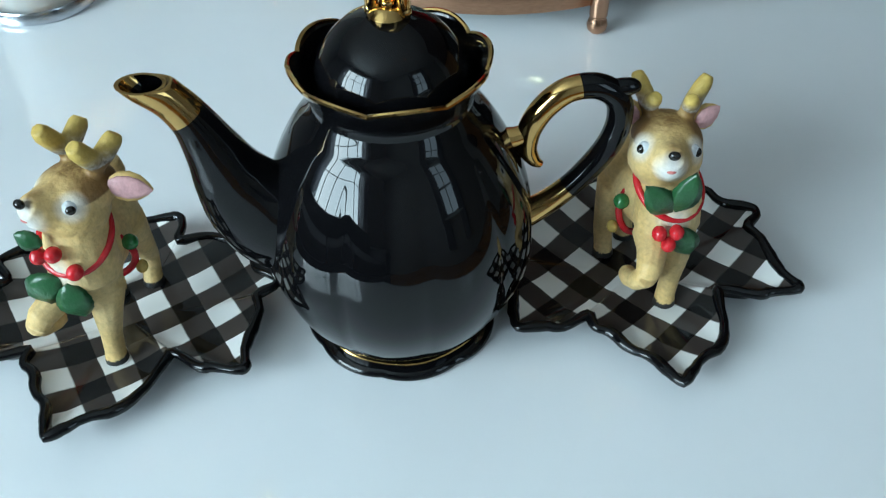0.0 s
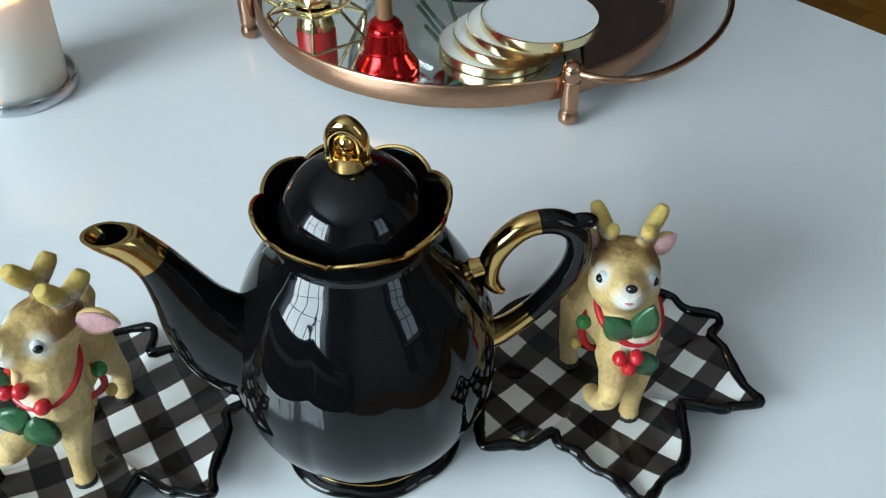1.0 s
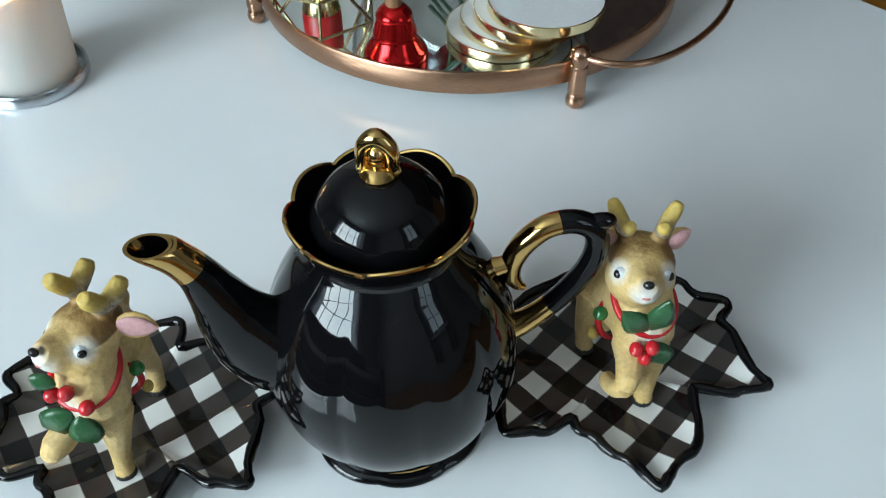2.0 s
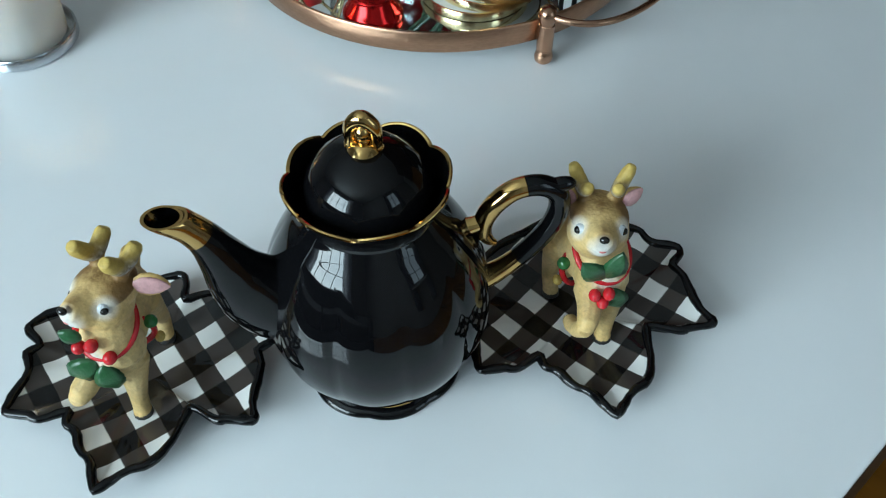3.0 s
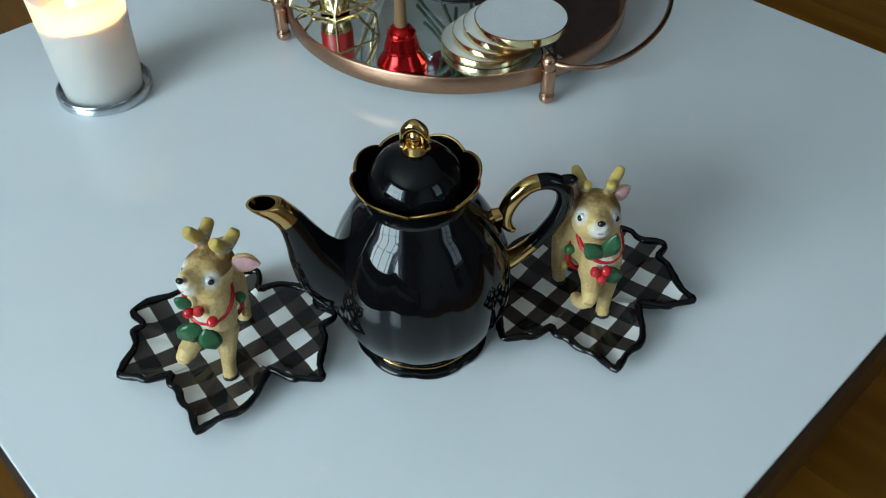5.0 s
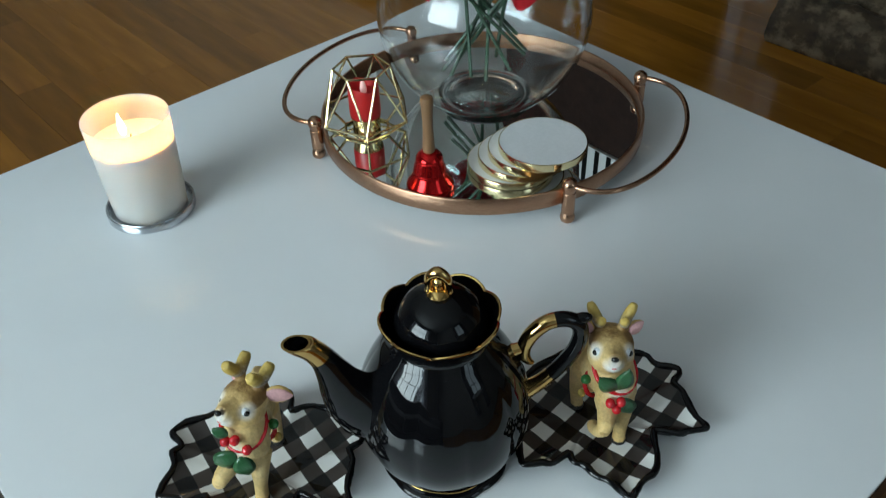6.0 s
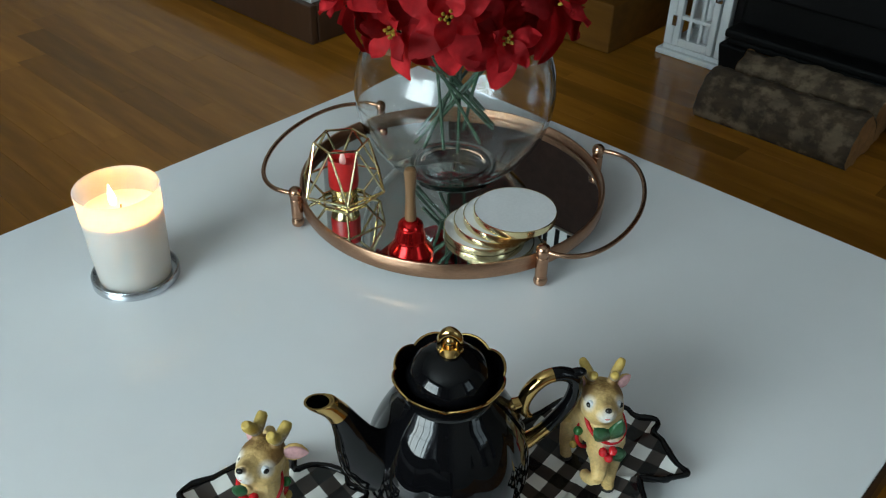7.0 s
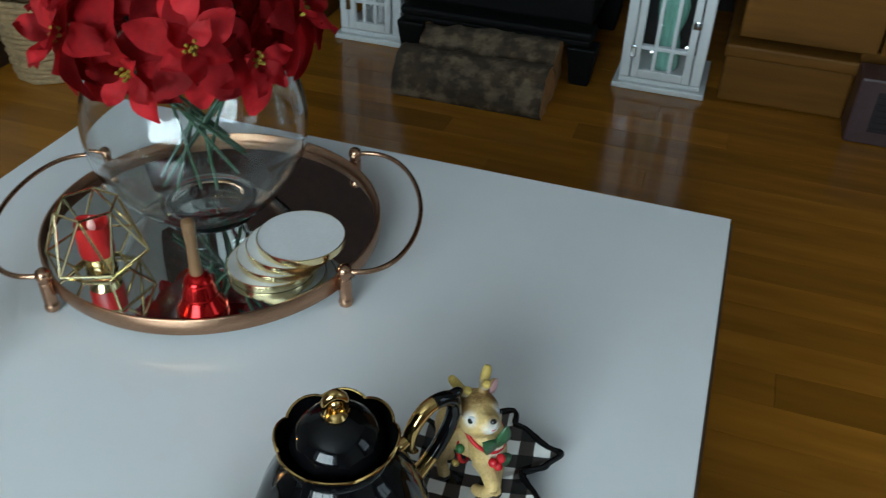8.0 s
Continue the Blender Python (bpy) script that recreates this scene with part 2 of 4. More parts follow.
def painted_material():
    """Hand-painted resin: colours of the paint come with the mesh, grain and relief from noise."""
    m = bpy.data.materials.new("painted_resin")
    m.use_nodes = True
    n, l, b = nodes_of(m)
    at = n.new("ShaderNodeAttribute")
    at.attribute_name = "paint"
    tc = n.new("ShaderNodeTexCoord")
    nz = n.new("ShaderNodeTexNoise")
    nz.inputs["Scale"].default_value, nz.inputs["Detail"].default_value = 420, 5
    big = n.new("ShaderNodeTexNoise")
    big.inputs["Scale"].default_value = 70
    l.new(tc.outputs["Object"], nz.inputs["Vector"])
    l.new(tc.outputs["Object"], big.inputs["Vector"])
    s = n.new("ShaderNodeMath")
    s.operation = "ADD"
    l.new(nz.outputs["Fac"], s.inputs[0])
    l.new(big.outputs["Fac"], s.inputs[1])
    r = n.new("ShaderNodeMapRange")
    r.inputs["From Min"].default_value, r.inputs["From Max"].default_value = 0.6, 1.4
    r.inputs["To Min"].default_value, r.inputs["To Max"].default_value = 0.78, 1.20
    l.new(s.outputs[0], r.inputs["Value"])
    hsv = n.new("ShaderNodeHueSaturation")
    l.new(at.outputs["Color"], hsv.inputs["Color"])
    l.new(r.outputs["Result"], hsv.inputs["Value"])
    l.new(hsv.outputs["Color"], b.inputs["Base Color"])
    l.new(at.outputs["Alpha"], b.inputs["Roughness"])
    bp = n.new("ShaderNodeBump")
    bp.inputs["Distance"].default_value = 0.0004
    l.new(nz.outputs["Fac"], bp.inputs["Height"])
    l.new(bp.outputs["Normal"], b.inputs["Normal"])
    return m


M_PAINT = painted_material()


# ---- building helpers ----
def part(name, bm, mat, parent=None, label="", smooth=True, m=None):
    """Links a bmesh as one mesh object, under a parent if one is given."""
    me = bpy.data.meshes.new(name)
    bmesh.ops.recalc_face_normals(bm, faces=bm.faces)
    bm.to_mesh(me)
    bm.free()
    for p in me.polygons:
        p.use_smooth = smooth
    if smooth:
        me.set_sharp_from_angle(angle=radians(38))
    me.materials.append(mat)
    ob = new(name, me)
    if parent:
        ob.parent = parent
    if m:
        ob.matrix_basis = m
    if label:
        tagged(ob, label)
    return ob


def again(ob, m, parent=None):
    """A further object on the same mesh."""
    o = new(ob.name.split(".")[0], ob.data)
    o.parent = parent or ob.parent
    o.matrix_basis = m
    return o


def thing(name, m, label, category, group="", kind=""):
    ob = new(name)
    ob.empty_display_size = 0.05
    ob.matrix_basis = m
    return tagged(ob, label, category, group, kind)


def box(x0, x1, y0, y1, z0, z1, bevel=0.0, bm=None):
    bm = bm or bmesh.new()
    m = Matrix.Translation(((x0 + x1) / 2, (y0 + y1) / 2, (z0 + z1) / 2)) @ Matrix.Diagonal((x1 - x0, y1 - y0, z1 - z0, 1))
    v = bmesh.ops.create_cube(bm, size=1, matrix=m)["verts"]
    if bevel:
        es = list({e for q in v for e in q.link_edges})
        bmesh.ops.bevel(bm, geom=es, offset=bevel, segments=2, affect="EDGES", profile=0.5)
    return bm


def lathe(profile, seg=64, shape=None, closed=False):
    """Turns (radius, height) pairs about z; shape(angle, k) gives a factor on the radius and a lift, k from 0 to 1 along the profile."""
    bm = bmesh.new()
    rings = []
    for k, (r, z) in enumerate(profile):
        if r < 1e-6:
            rings.append([bm.verts.new((0, 0, z))])
            continue
        ring = []
        for i in range(seg):
            a = 2 * math.pi * i / seg
            f, dz = shape(a, r, z) if shape else (1, 0)
            ring.append(bm.verts.new((r * f * math.cos(a), r * f * math.sin(a), z + dz)))
        rings.append(ring)
    if closed:
        rings.append(rings[0])
    for a, b in zip(rings, rings[1:]):
        for i in range(seg):
            j = (i + 1) % seg
            if len(a) == 1 and len(b) == 1:
                continue
            if len(a) == 1:
                bm.faces.new((a[0], b[i], b[j]))
            elif len(b) == 1:
                bm.faces.new((a[i], a[j], b[0]))
            else:
                bm.faces.new((a[i], a[j], b[j], b[i]))
    return bm


def spline(pts, n=8, closed=False):
    """A smooth line through points of any length of tuple."""
    p = [np.array(q, float) for q in pts]
    out, last = [], len(p) if closed else len(p) - 1
    for i in range(last):
        if closed:
            a, b, c, d = (p[(i + k) % len(p)] for k in (-1, 0, 1, 2))
        else:
            a, b, c, d = p[max(i - 1, 0)], p[i], p[i + 1], p[min(i + 2, len(p) - 1)]
        for k in range(n):
            t = k / n
            out.append(0.5 * (2 * b + (c - a) * t + (2 * a - 5 * b + 4 * c - d) * t * t + (3 * b - a - 3 * c + d) * t ** 3))
    if not closed:
        out.append(p[-1])
    return out


def tube(pts, radii, seg=12, bm=None, closed=False, flat=1.0, cap=True):
    """A tube along points; radii one number or one for each point."""
    bm = bm or bmesh.new()
    pts = [Vector(tuple(q[:3])) for q in pts]
    if isinstance(radii, (int, float)):
        radii = [radii] * len(pts)
    radii = [float(r) for r in radii]
    up, rings = None, []
    for i, q in enumerate(pts):
        a = pts[i - 1] if (i or closed) else pts[0]
        b = pts[(i + 1) % len(pts)] if (i + 1 < len(pts) or closed) else pts[-1]
        t = (b - a).normalized()
        if up is None:
            up = t.orthogonal().normalized()
        up = (up - t * up.dot(t)).normalized()
        side = t.cross(up)
        rings.append([bm.verts.new(q + radii[i] * (math.cos(2 * math.pi * s / seg) * up + flat * math.sin(2 * math.pi * s / seg) * side)) for s in range(seg)])
    pairs = list(zip(rings, rings[1:])) + ([(rings[-1], rings[0])] if closed else [])
    for a, b in pairs:
        for s in range(seg):
            bm.faces.new((a[s], a[(s + 1) % seg], b[(s + 1) % seg], b[s]))
    if cap and not closed:
        bm.faces.new(rings[0][::-1])
        bm.faces.new(rings[-1])
    return bm


def ball(bm, c, r, turn=(0, 0, 0), sub=3):
    r = (r, r, r) if isinstance(r, (int, float)) else r
    m = Matrix.Translation(c) @ Euler([radians(a) for a in turn]).to_matrix().to_4x4() @ Matrix.Diagonal((*r, 1))
    return bmesh.ops.create_icosphere(bm, subdivisions=sub, radius=1, matrix=m)["verts"]


# ---- the room ----
X0, X1, Y0, Y1, CEIL = -3.4, WIN_X, WIN_Y, 2.75, 2.5


def wall_with_window(name, m, length, w0, w1, z0, z1):
    """A wall along its own x, 0.12 thick behind y = 0, with one opening."""
    bm = bmesh.new()
    for a, b, c, d in ((0, w0, 0, CEIL), (w1, length, 0, CEIL), (w0, w1, 0, z0), (w0, w1, z1, CEIL)):
        box(a, b, -0.12, 0, c, d, bm=bm)
    return tagged(part(name, bm, M_WALL, m=m, smooth=False), "plain pale grey painted wall", "wall", kind="structure")


def window(name, m, w, z0, z1, cols, rows, label):
    """A white sash window with muntins and sheer curtains; its own x along the wall, y into the room."""
    win = thing(name, m, label, "window", kind="structure")
    bm = bmesh.new()
    t = 0.06
    for a, b, c, d in ((-w / 2, w / 2, z0, z0 + t), (-w / 2, w / 2, z1 - t, z1), (-w / 2, -w / 2 + t, z0 + t, z1 - t), (w / 2 - t, w / 2, z0 + t, z1 - t)):
        box(a, b, -0.11, -0.03, c, d, 0.004, bm)
    part("window_frame", bm, M_LANTERN, win, smooth=False)
    for i in range(1, cols):
        x = -w / 2 + w * i / cols
        part("mullion", box(x - 0.018, x + 0.018, -0.09, -0.05, z0 + t, z1 - t, 0.003), M_LANTERN, win, smooth=False)
    for i in range(1, rows):
        z = z0 + (z1 - z0) * i / rows
        part("transom", box(-w / 2 + t, w / 2 - t, -0.085, -0.055, z - 0.015, z + 0.015, 0.003), M_LANTERN, win, smooth=False)
    part("window_sill", box(-w / 2 - 0.05, w / 2 + 0.05, -0.02, 0.10, z0 - 0.03, z0, 0.005), M_LANTERN, win, smooth=False)
    for s in (-1, 1):
        bm = bmesh.new()
        a, b = (w / 2 * 0.68, w / 2 + 0.16)
        rows_ = []
        for k in range(61):
            x = s * (a + (b - a) * k / 60)
            y = 0.07 + 0.028 * math.sin(k * 1.25) + 0.008 * math.sin(k * 3.1)
            rows_.append([bm.verts.new((x, y, z)) for z in (z0 - 0.45, z1 + 0.12)])
        for p, q in zip(rows_, rows_[1:]):
            bm.faces.new((p[0], q[0], q[1], p[1]))
        bmesh.ops.solidify(bm, geom=bm.faces[:], thickness=0.002)
        part("curtain", bm, M_CURTAIN, win, "gathered pale sheer curtain")
    part("curtain_rod", tube([(-w / 2 - 0.25, 0.07, z1 + 0.12), (w / 2 + 0.25, 0.07, z1 + 0.12)], 0.012), M_BLACK, win)
    return win


tagged(part("ceiling", box(X0 - 0.12, X1 + 0.12, Y0 - 0.12, Y1 + 0.12, CEIL, CEIL + 0.1), M_CEIL, smooth=False), "plain white ceiling", "ceiling", kind="structure")
wall_with_window("wall_south", pose(X1, Y0, 0, 0, 0, 180) @ Matrix.Diagonal((1, 1, 1, 1)), X1 - X0, X1 + 0.05 - 1.1, X1 + 0.05 + 1.1, 0.65, 2.15).matrix_basis = pose(X1, Y0, 0, 0, 0, 180) @ Matrix.Diagonal((1, -1, 1, 1))
wall_with_window("wall_east", pose(0, 0, 0), Y1 - Y0, 0.48 - Y0 - 0.4, 0.48 - Y0 + 0.4, 0.75, 2.15).matrix_basis = pose(X1, Y0, 0, 0, 0, 90)
window("window_1", pose(-0.05, Y0, 0), 2.2, 0.65, 2.15, 4, 2, "white sash window with sheer curtains")
window("window_2", pose(X1, 0.48, 0, 0, 0, 90), 0.8, 0.75, 2.15, 2, 3, "narrow white sash window with sheer curtains")
tagged(part("wall_west", box(X0 - 0.12, X0, Y0, Y1, 0, CEIL), M_WALL, smooth=False), "plain pale grey painted wall", "wall", kind="structure")
tagged(part("wall_north", box(X0, X1, Y1, Y1 + 0.12, 0, CEIL), M_WALL, smooth=False), "plain pale grey painted wall", "wall", kind="structure")
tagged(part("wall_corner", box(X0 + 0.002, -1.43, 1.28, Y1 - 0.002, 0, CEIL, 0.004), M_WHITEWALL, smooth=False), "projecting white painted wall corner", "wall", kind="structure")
bm = box(X0 + 0.004, -1.405, 1.255, 1.2795, 0.001, 0.115, 0.004)
box(-1.4295, -1.405, 1.282, 2.1, 0.001, 0.115, 0.004, bm)
tagged(part("baseboard", bm, M_DARKWOOD, smooth=False), "stained brown wooden baseboard round the wall corner", "baseboard", kind="structure")

# ---- fireplace surround, stove, lanterns, logs ----
mantel = thing("fireplace_surround", pose(0, 0, 0), "stained oak fireplace surround with stepped plinths", "fireplace", kind="structure")
part("plinth", box(-1.02, -0.765, 1.815, 2.7, 0.001, 0.145, 0.006), M_MANTEL, mantel, smooth=False)
part("pilaster", box(-1.0, -0.785, 1.84, 2.7, 0.148, 1.05, 0.006), M_MANTEL, mantel, smooth=False)
part("plinth", box(0.395, 0.70, 1.945, 2.7, 0.001, 0.125, 0.006), M_MANTEL, mantel, smooth=False)
bm = tube([(0.39, 1.945, 0.135), (0.705, 1.945, 0.135)], 0.014, 10)
part("moulding", bm, M_MANTEL, mantel)
part("plinth_cap", box(0.39, 0.705, 1.93, 2.7, 0.1255, 0.158, 0.006), M_MANTEL, mantel, smooth=False)
part("panel", box(0.415, 0.735, 1.955, 2.7, 0.172, 1.05, 0.004), M_MANTEL, mantel, smooth=False)
part("panel", box(0.742, 1.25, 1.955, 2.7, 0.172, 1.05, 0.004), M_MANTEL, mantel, smooth=False)
part("panel_base", box(0.705, 1.25, 1.99, 2.7, 0.001, 0.168, 0.004), M_MANTEL, mantel, smooth=False)
part("overmantel", box(-1.425, 1.25, 1.86, 2.7, 1.054, 2.45, 0.006), M_CHIMNEY, mantel, smooth=False)
part("firebox_back", box(-0.784, 0.414, 2.6, 2.7, 0.001, 1.05), M_SOOT, mantel, smooth=False)

panel = thing("striped_panel", pose(-1.13, 1.859, 1.475), "white panel with black vertical stripes on the chimney", "picture")
part("board", box(0, 0.33, -0.014, 0, 0, 0.30, 0.002), M_LANTERN, panel, smooth=False)
for k in range(6):
    part("stripe", box(0.034 + 0.050 * k, 0.052 + 0.050 * k, -0.0165, -0.0142, 0.002, 0.298), M_BLACK, panel, "black stripe", smooth=False)

vent = thing("floor_heater", pose(0.70, 1.83, 0), "low plum-brown metal heater box with dark grille", "heater")
part("casing", box(0, 0.5, 0, 0.10, 0, 0.165, 0.006), M_PLUM, vent, smooth=False)
part("inset", box(0.045, 0.46, -0.002, 0.02, 0.035, 0.135), M_DARKHOLE, vent, smooth=False)
for k in range(6):
    part("louvre", box(0.05, 0.455, -0.006, 0.004, 0.043 + k * 0.0155, 0.046 + k * 0.0155), M_DARKHOLE, vent, smooth=False)

stove = thing("wood_stove", pose(-0.195, 1.89, 0), "black cast iron wood stove on short legs", "stove")
part("body", box(-0.25, 0.25, 0.03, 0.45, 0.15, 0.78, 0.012), M_BLACK, stove, smooth=False)
part("hearth_lip", box(-0.262, 0.262, -0.02, 0.06, 0.128, 0.152, 0.008), M_BLACK, stove, smooth=False)
part("hearth_lip", box(-0.255, 0.255, -0.008, 0.06, 0.108, 0.126, 0.006), M_BLACK, stove, smooth=False)
part("stove_top", box(-0.28, 0.28, 0.0, 0.47, 0.782, 0.81, 0.01), M_BLACK, stove, smooth=False)
part("door", box(-0.19, 0.19, 0.005, 0.03, 0.24, 0.70, 0.01), M_BLACK, stove, smooth=False)
for x in (-0.235, 0.235):
    for y in (0.01, 0.42):
        bm = box(-0.040, 0.040, -0.035, 0.035, 0.0, 0.1075, 0.006)
        for v in bm.verts:
            k = 1 - 0.35 * (1 - v.co.z / 0.1075)
            v.co.x, v.co.y = v.co.x * k, v.co.y * k
        part("leg", bm, M_BLACK, stove, m=pose(x, y + 0.01, 0), smooth=False)


def lantern(x, y, w, label):
    """A white wooden candle lantern with a glazed, barred door."""
    la = thing("lantern", pose(x, y, 0), label, "lantern", "lanterns beside the stove")
    d, h, p = w, 0.42, 0.026
    part("base", box(-w / 2 - 0.014, w / 2 + 0.014, -0.012, d + 0.012, 0, 0.016, 0.003), M_LANTERN, la, smooth=False)
    part("floor_board", box(-w / 2, w / 2, 0, d, 0.0165, 0.03, 0.003), M_LANTERN, la, smooth=False)
    for sx in (-1, 1):
        for y0 in (0, d - p):
            a = sx * (w / 2 - p / 2)
            part("post", box(a - p / 2, a + p / 2, y0, y0 + p, 0.0305, h, 0.003), M_LANTERN, la, smooth=False)
    door = part("door_frame", box(-w / 2 + 0.03, -w / 2 + 0.048, -0.006, 0.012, 0.034, h - 0.01, 0.002), M_LANTERN, la, smooth=False)
    part("stile", box(w / 2 - 0.048, w / 2 - 0.03, -0.006, 0.012, 0.034, h - 0.01, 0.002), M_LANTERN, door, smooth=False)
    for z, t in ((0.034, 0.022), (0.112, 0.011), (0.29, 0.011), (h - 0.03, 0.02)):
        part("rail", box(-w / 2 + 0.0485, w / 2 - 0.0485, -0.005, 0.011, z, z + t, 0.002), M_LANTERN, door, smooth=False)
    for k in (-1, 1):
        c = k * (w / 6 - 0.014)
        part("glazing_bar", box(c - 0.005, c + 0.005, -0.004, 0.010, 0.057, h - 0.032, 0.002), M_LANTERN, door, smooth=False)
    part("pane", box(-w / 2 + 0.046, w / 2 - 0.046, 0.002, 0.0045, 0.05, h - 0.02), M_PANE, door, smooth=False).visible_shadow = False
    bm = box(w / 2 - 0.045, w / 2 - 0.024, -0.012, -0.0055, 0.185, 0.205, 0.002)
    ball(bm, (w / 2 - 0.034, -0.016, 0.195), 0.005, sub=2)
    part("latch", bm, M_STEEL, door, "small metal latch")
    for z in (0.09, 0.33):
        part("hinge", box(-w / 2 + 0.022, -w / 2 + 0.036, -0.009, -0.0055, z, z + 0.03, 0.001), M_STEEL, door, "small metal hinge", smooth=False)
    # near-black back: the shade inside the lantern is put into its colour
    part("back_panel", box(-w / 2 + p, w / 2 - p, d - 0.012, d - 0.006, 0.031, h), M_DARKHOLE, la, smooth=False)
    part("roof", box(-w / 2 - 0.02, w / 2 + 0.02, -0.02, d + 0.02, h + 0.0005, h + 0.03, 0.006), M_LANTERN, la, smooth=False)
    return la


lantern(-0.575, 1.945, 0.185, "white wooden lantern with barred glass door beside stove")
lantern(0.243, 1.93, 0.21, "white wooden lantern with mint candle jar inside")
jar = thing("candle_jar", pose(0.243, 2.03, 0.031), "mint green ribbed candle jar inside the lantern", "candle")
for k in range(4):
    bm = bmesh.new()
    ball(bm, (0.052 * math.cos(2.2 * k + 4), -0.05 + 0.01 * k, 0.055 + 0.022 * k), 0.0035, sub=2)
    part("fairy_light", bm, M_SPARK, jar, "tiny white fairy light")
part("glass_jar", lathe([(0, 0), (0.034, 0), (0.036, 0.02), (0.030, 0.07), (0.024, 0.10), (0.034, 0.13), (0.038, 0.17), (0.030, 0.205), (0.018, 0.22), (0, 0.222)], 48, lambda a, r, z: (1 + 0.05 * math.cos(12 * a), 0)), M_MINT, jar)
jar2 = thing("candle_jar", pose(-0.575, 2.04, 0.031), "white pillar candle inside the lantern", "candle")
part("wax", lathe([(0, 0), (0.032, 0), (0.032, 0.15), (0.028, 0.155), (0, 0.152)], 32), M_CORK, jar2)


def split_log(name, pose_m, length, prof, seed, label):
    """A split log along x: rounded bark sides, sawn ends."""
    lg = thing(name, pose_m, label, "log", "split logs before the stove")
    bm = bmesh.new()
    rings, n = [], 28
    ring = spline(prof, 5, closed=True)
    for i in range(n + 1):
        x = length * i / n
        rr = []
        for y, z in ring:
            q = 0.006 * noise.noise(Vector((x * 14, y * 22, z * 22 + seed))) + 0.003 * noise.noise(Vector((x * 50, y * 60, z * 60 + seed)))
            k = 1 + q * 14
            rr.append(bm.verts.new((x + 0.006 * noise.noise(Vector((y * 30, z * 30, seed))), y * k, max(0.0, z * k))))
        rings.append(rr)
    for a, b in zip(rings, rings[1:]):
        for s in range(len(ring)):
            bm.faces.new((a[s], a[(s + 1) % len(ring)], b[(s + 1) % len(ring)], b[s]))
    part("bark", bm, M_BARK, lg)
    for k, rr in ((0, rings[0]), (1, rings[-1])):
        e = bmesh.new()
        x = length * k
        pts = [e.verts.new((x + 0.006 * noise.noise(Vector((y * 30, z * 30, seed))), y * 1.0, max(0.0, z))) for y, z in ring]
        c = e.verts.new((x, sum(y for y, z in ring) / len(ring), sum(z for y, z in ring) / len(ring)))
        for s in range(len(pts)):
            e.faces.new((pts[s], pts[(s + 1) % len(pts)], c))
        part("sawn_end", e, M_LOGEND, lg, "pale sawn end grain")
    return lg


split_log("firewood_log", pose(-0.395, 1.67, 0.0, 0, 0, 0), 0.39, [(-0.01, 0.0), (-0.012, 0.05), (0.02, 0.098), (0.07, 0.108), (0.115, 0.07), (0.12, 0.01), (0.06, 0.0)], 1.3, "split birch log with grey-brown bark on the floor")
split_log("firewood_log", pose(-0.37, 1.80, 0.0, 0, 0, 1), 0.36, [(-0.008, 0.0), (-0.01, 0.085), (0.015, 0.118), (0.06, 0.124), (0.10, 0.09), (0.11, 0.02), (0.05, 0.0)], 5.1, "split birch log lying behind another log")

# wicker basket by the wall corner
basket = thing("wicker_basket", pose(-1.27, 1.47, 0), "round woven wicker basket by the wall corner", "basket")
for k in range(16):
    z = 0.007 + k * 0.0135
    r = 0.098 + 0.016 * math.sin(min(1, z / 0.2) * 1.5)
    ring = [(r * math.cos(a) * (1 + 0.018 * math.sin(12 * a + k * math.pi)), r * math.sin(a) * (1 + 0.018 * math.sin(12 * a + k * math.pi)), z + 0.002 * math.sin(5 * a + k)) for a in np.linspace(0, 2 * math.pi, 72, endpoint=False)]
    part("wicker_strand", tube(ring, 0.0078, 8, closed=True), M_WICKER, basket)
part("basket_base", lathe([(0, 0.004), (0.095, 0.004), (0.095, 0.012), (0, 0.012)], 32), M_WICKER, basket)

# low sofa under the front window, added out of view to darken the glaze's reflections
sofa = thing("sofa", pose(-0.05, -1.50, 0), "unseen low dark grey sofa added to darken the reflections", "sofa")
part("base", box(-1.15, 1.15, 0.0, 0.84, 0.05, 0.26, 0.02), M_SOFA, sofa)
part("backrest", box(-0.99, 0.99, -0.12, 0.14, 0.262, 0.62, 0.05), M_SOFA, sofa)
for x in (-0.99, -0.33, 0.33):
    part("cushion", box(x + 0.004, x + 0.656, 0.145, 0.86, 0.262, 0.40, 0.04), M_SOFA, sofa)
for x in (-1.17, 0.995):
    part("armrest", box(x, x + 0.175, -0.02, 0.84, 0.262, 0.50, 0.05), M_SOFA, sofa)
for x in (-1.08, 1.08):
    for y in (0.06, 0.78):
        part("leg", box(x - 0.03, x + 0.03, y - 0.03, y + 0.03, 0, 0.0495, 0.004), M_DARKWOOD, sofa)

# ---- the table ----
TX0, TX1, TY0, TY1 = -0.512, 0.433, -0.155, 0.786
table = thing("coffee_table", pose(0, 0, 0), "square glossy white lacquered coffee table", "table")
part("tabletop", box(TX0, TX1, TY0, TY1, TOP - 0.006, TOP, 0.0015), M_TABLE, table, smooth=False)
bm = bmesh.new()
rings = []
for out, z in ((-0.004, TOP - 0.0062), (0.0005, TOP - 0.0062), (0.0045, TOP - 0.0150), (0.0045, TOP - 0.0500), (-0.004, TOP - 0.0520)):
    rings.append([bm.verts.new(v) for v in ((TX0 - out, TY0 - out, z), (TX1 + out, TY0 - out, z), (TX1 + out, TY1 + out, z), (TX0 - out, TY1 + out, z))])
for a, b in zip(rings, rings[1:] + rings[:1]):
    for k in range(4):
        bm.faces.new((a[k], a[(k + 1) % 4], b[(k + 1) % 4], b[k]))
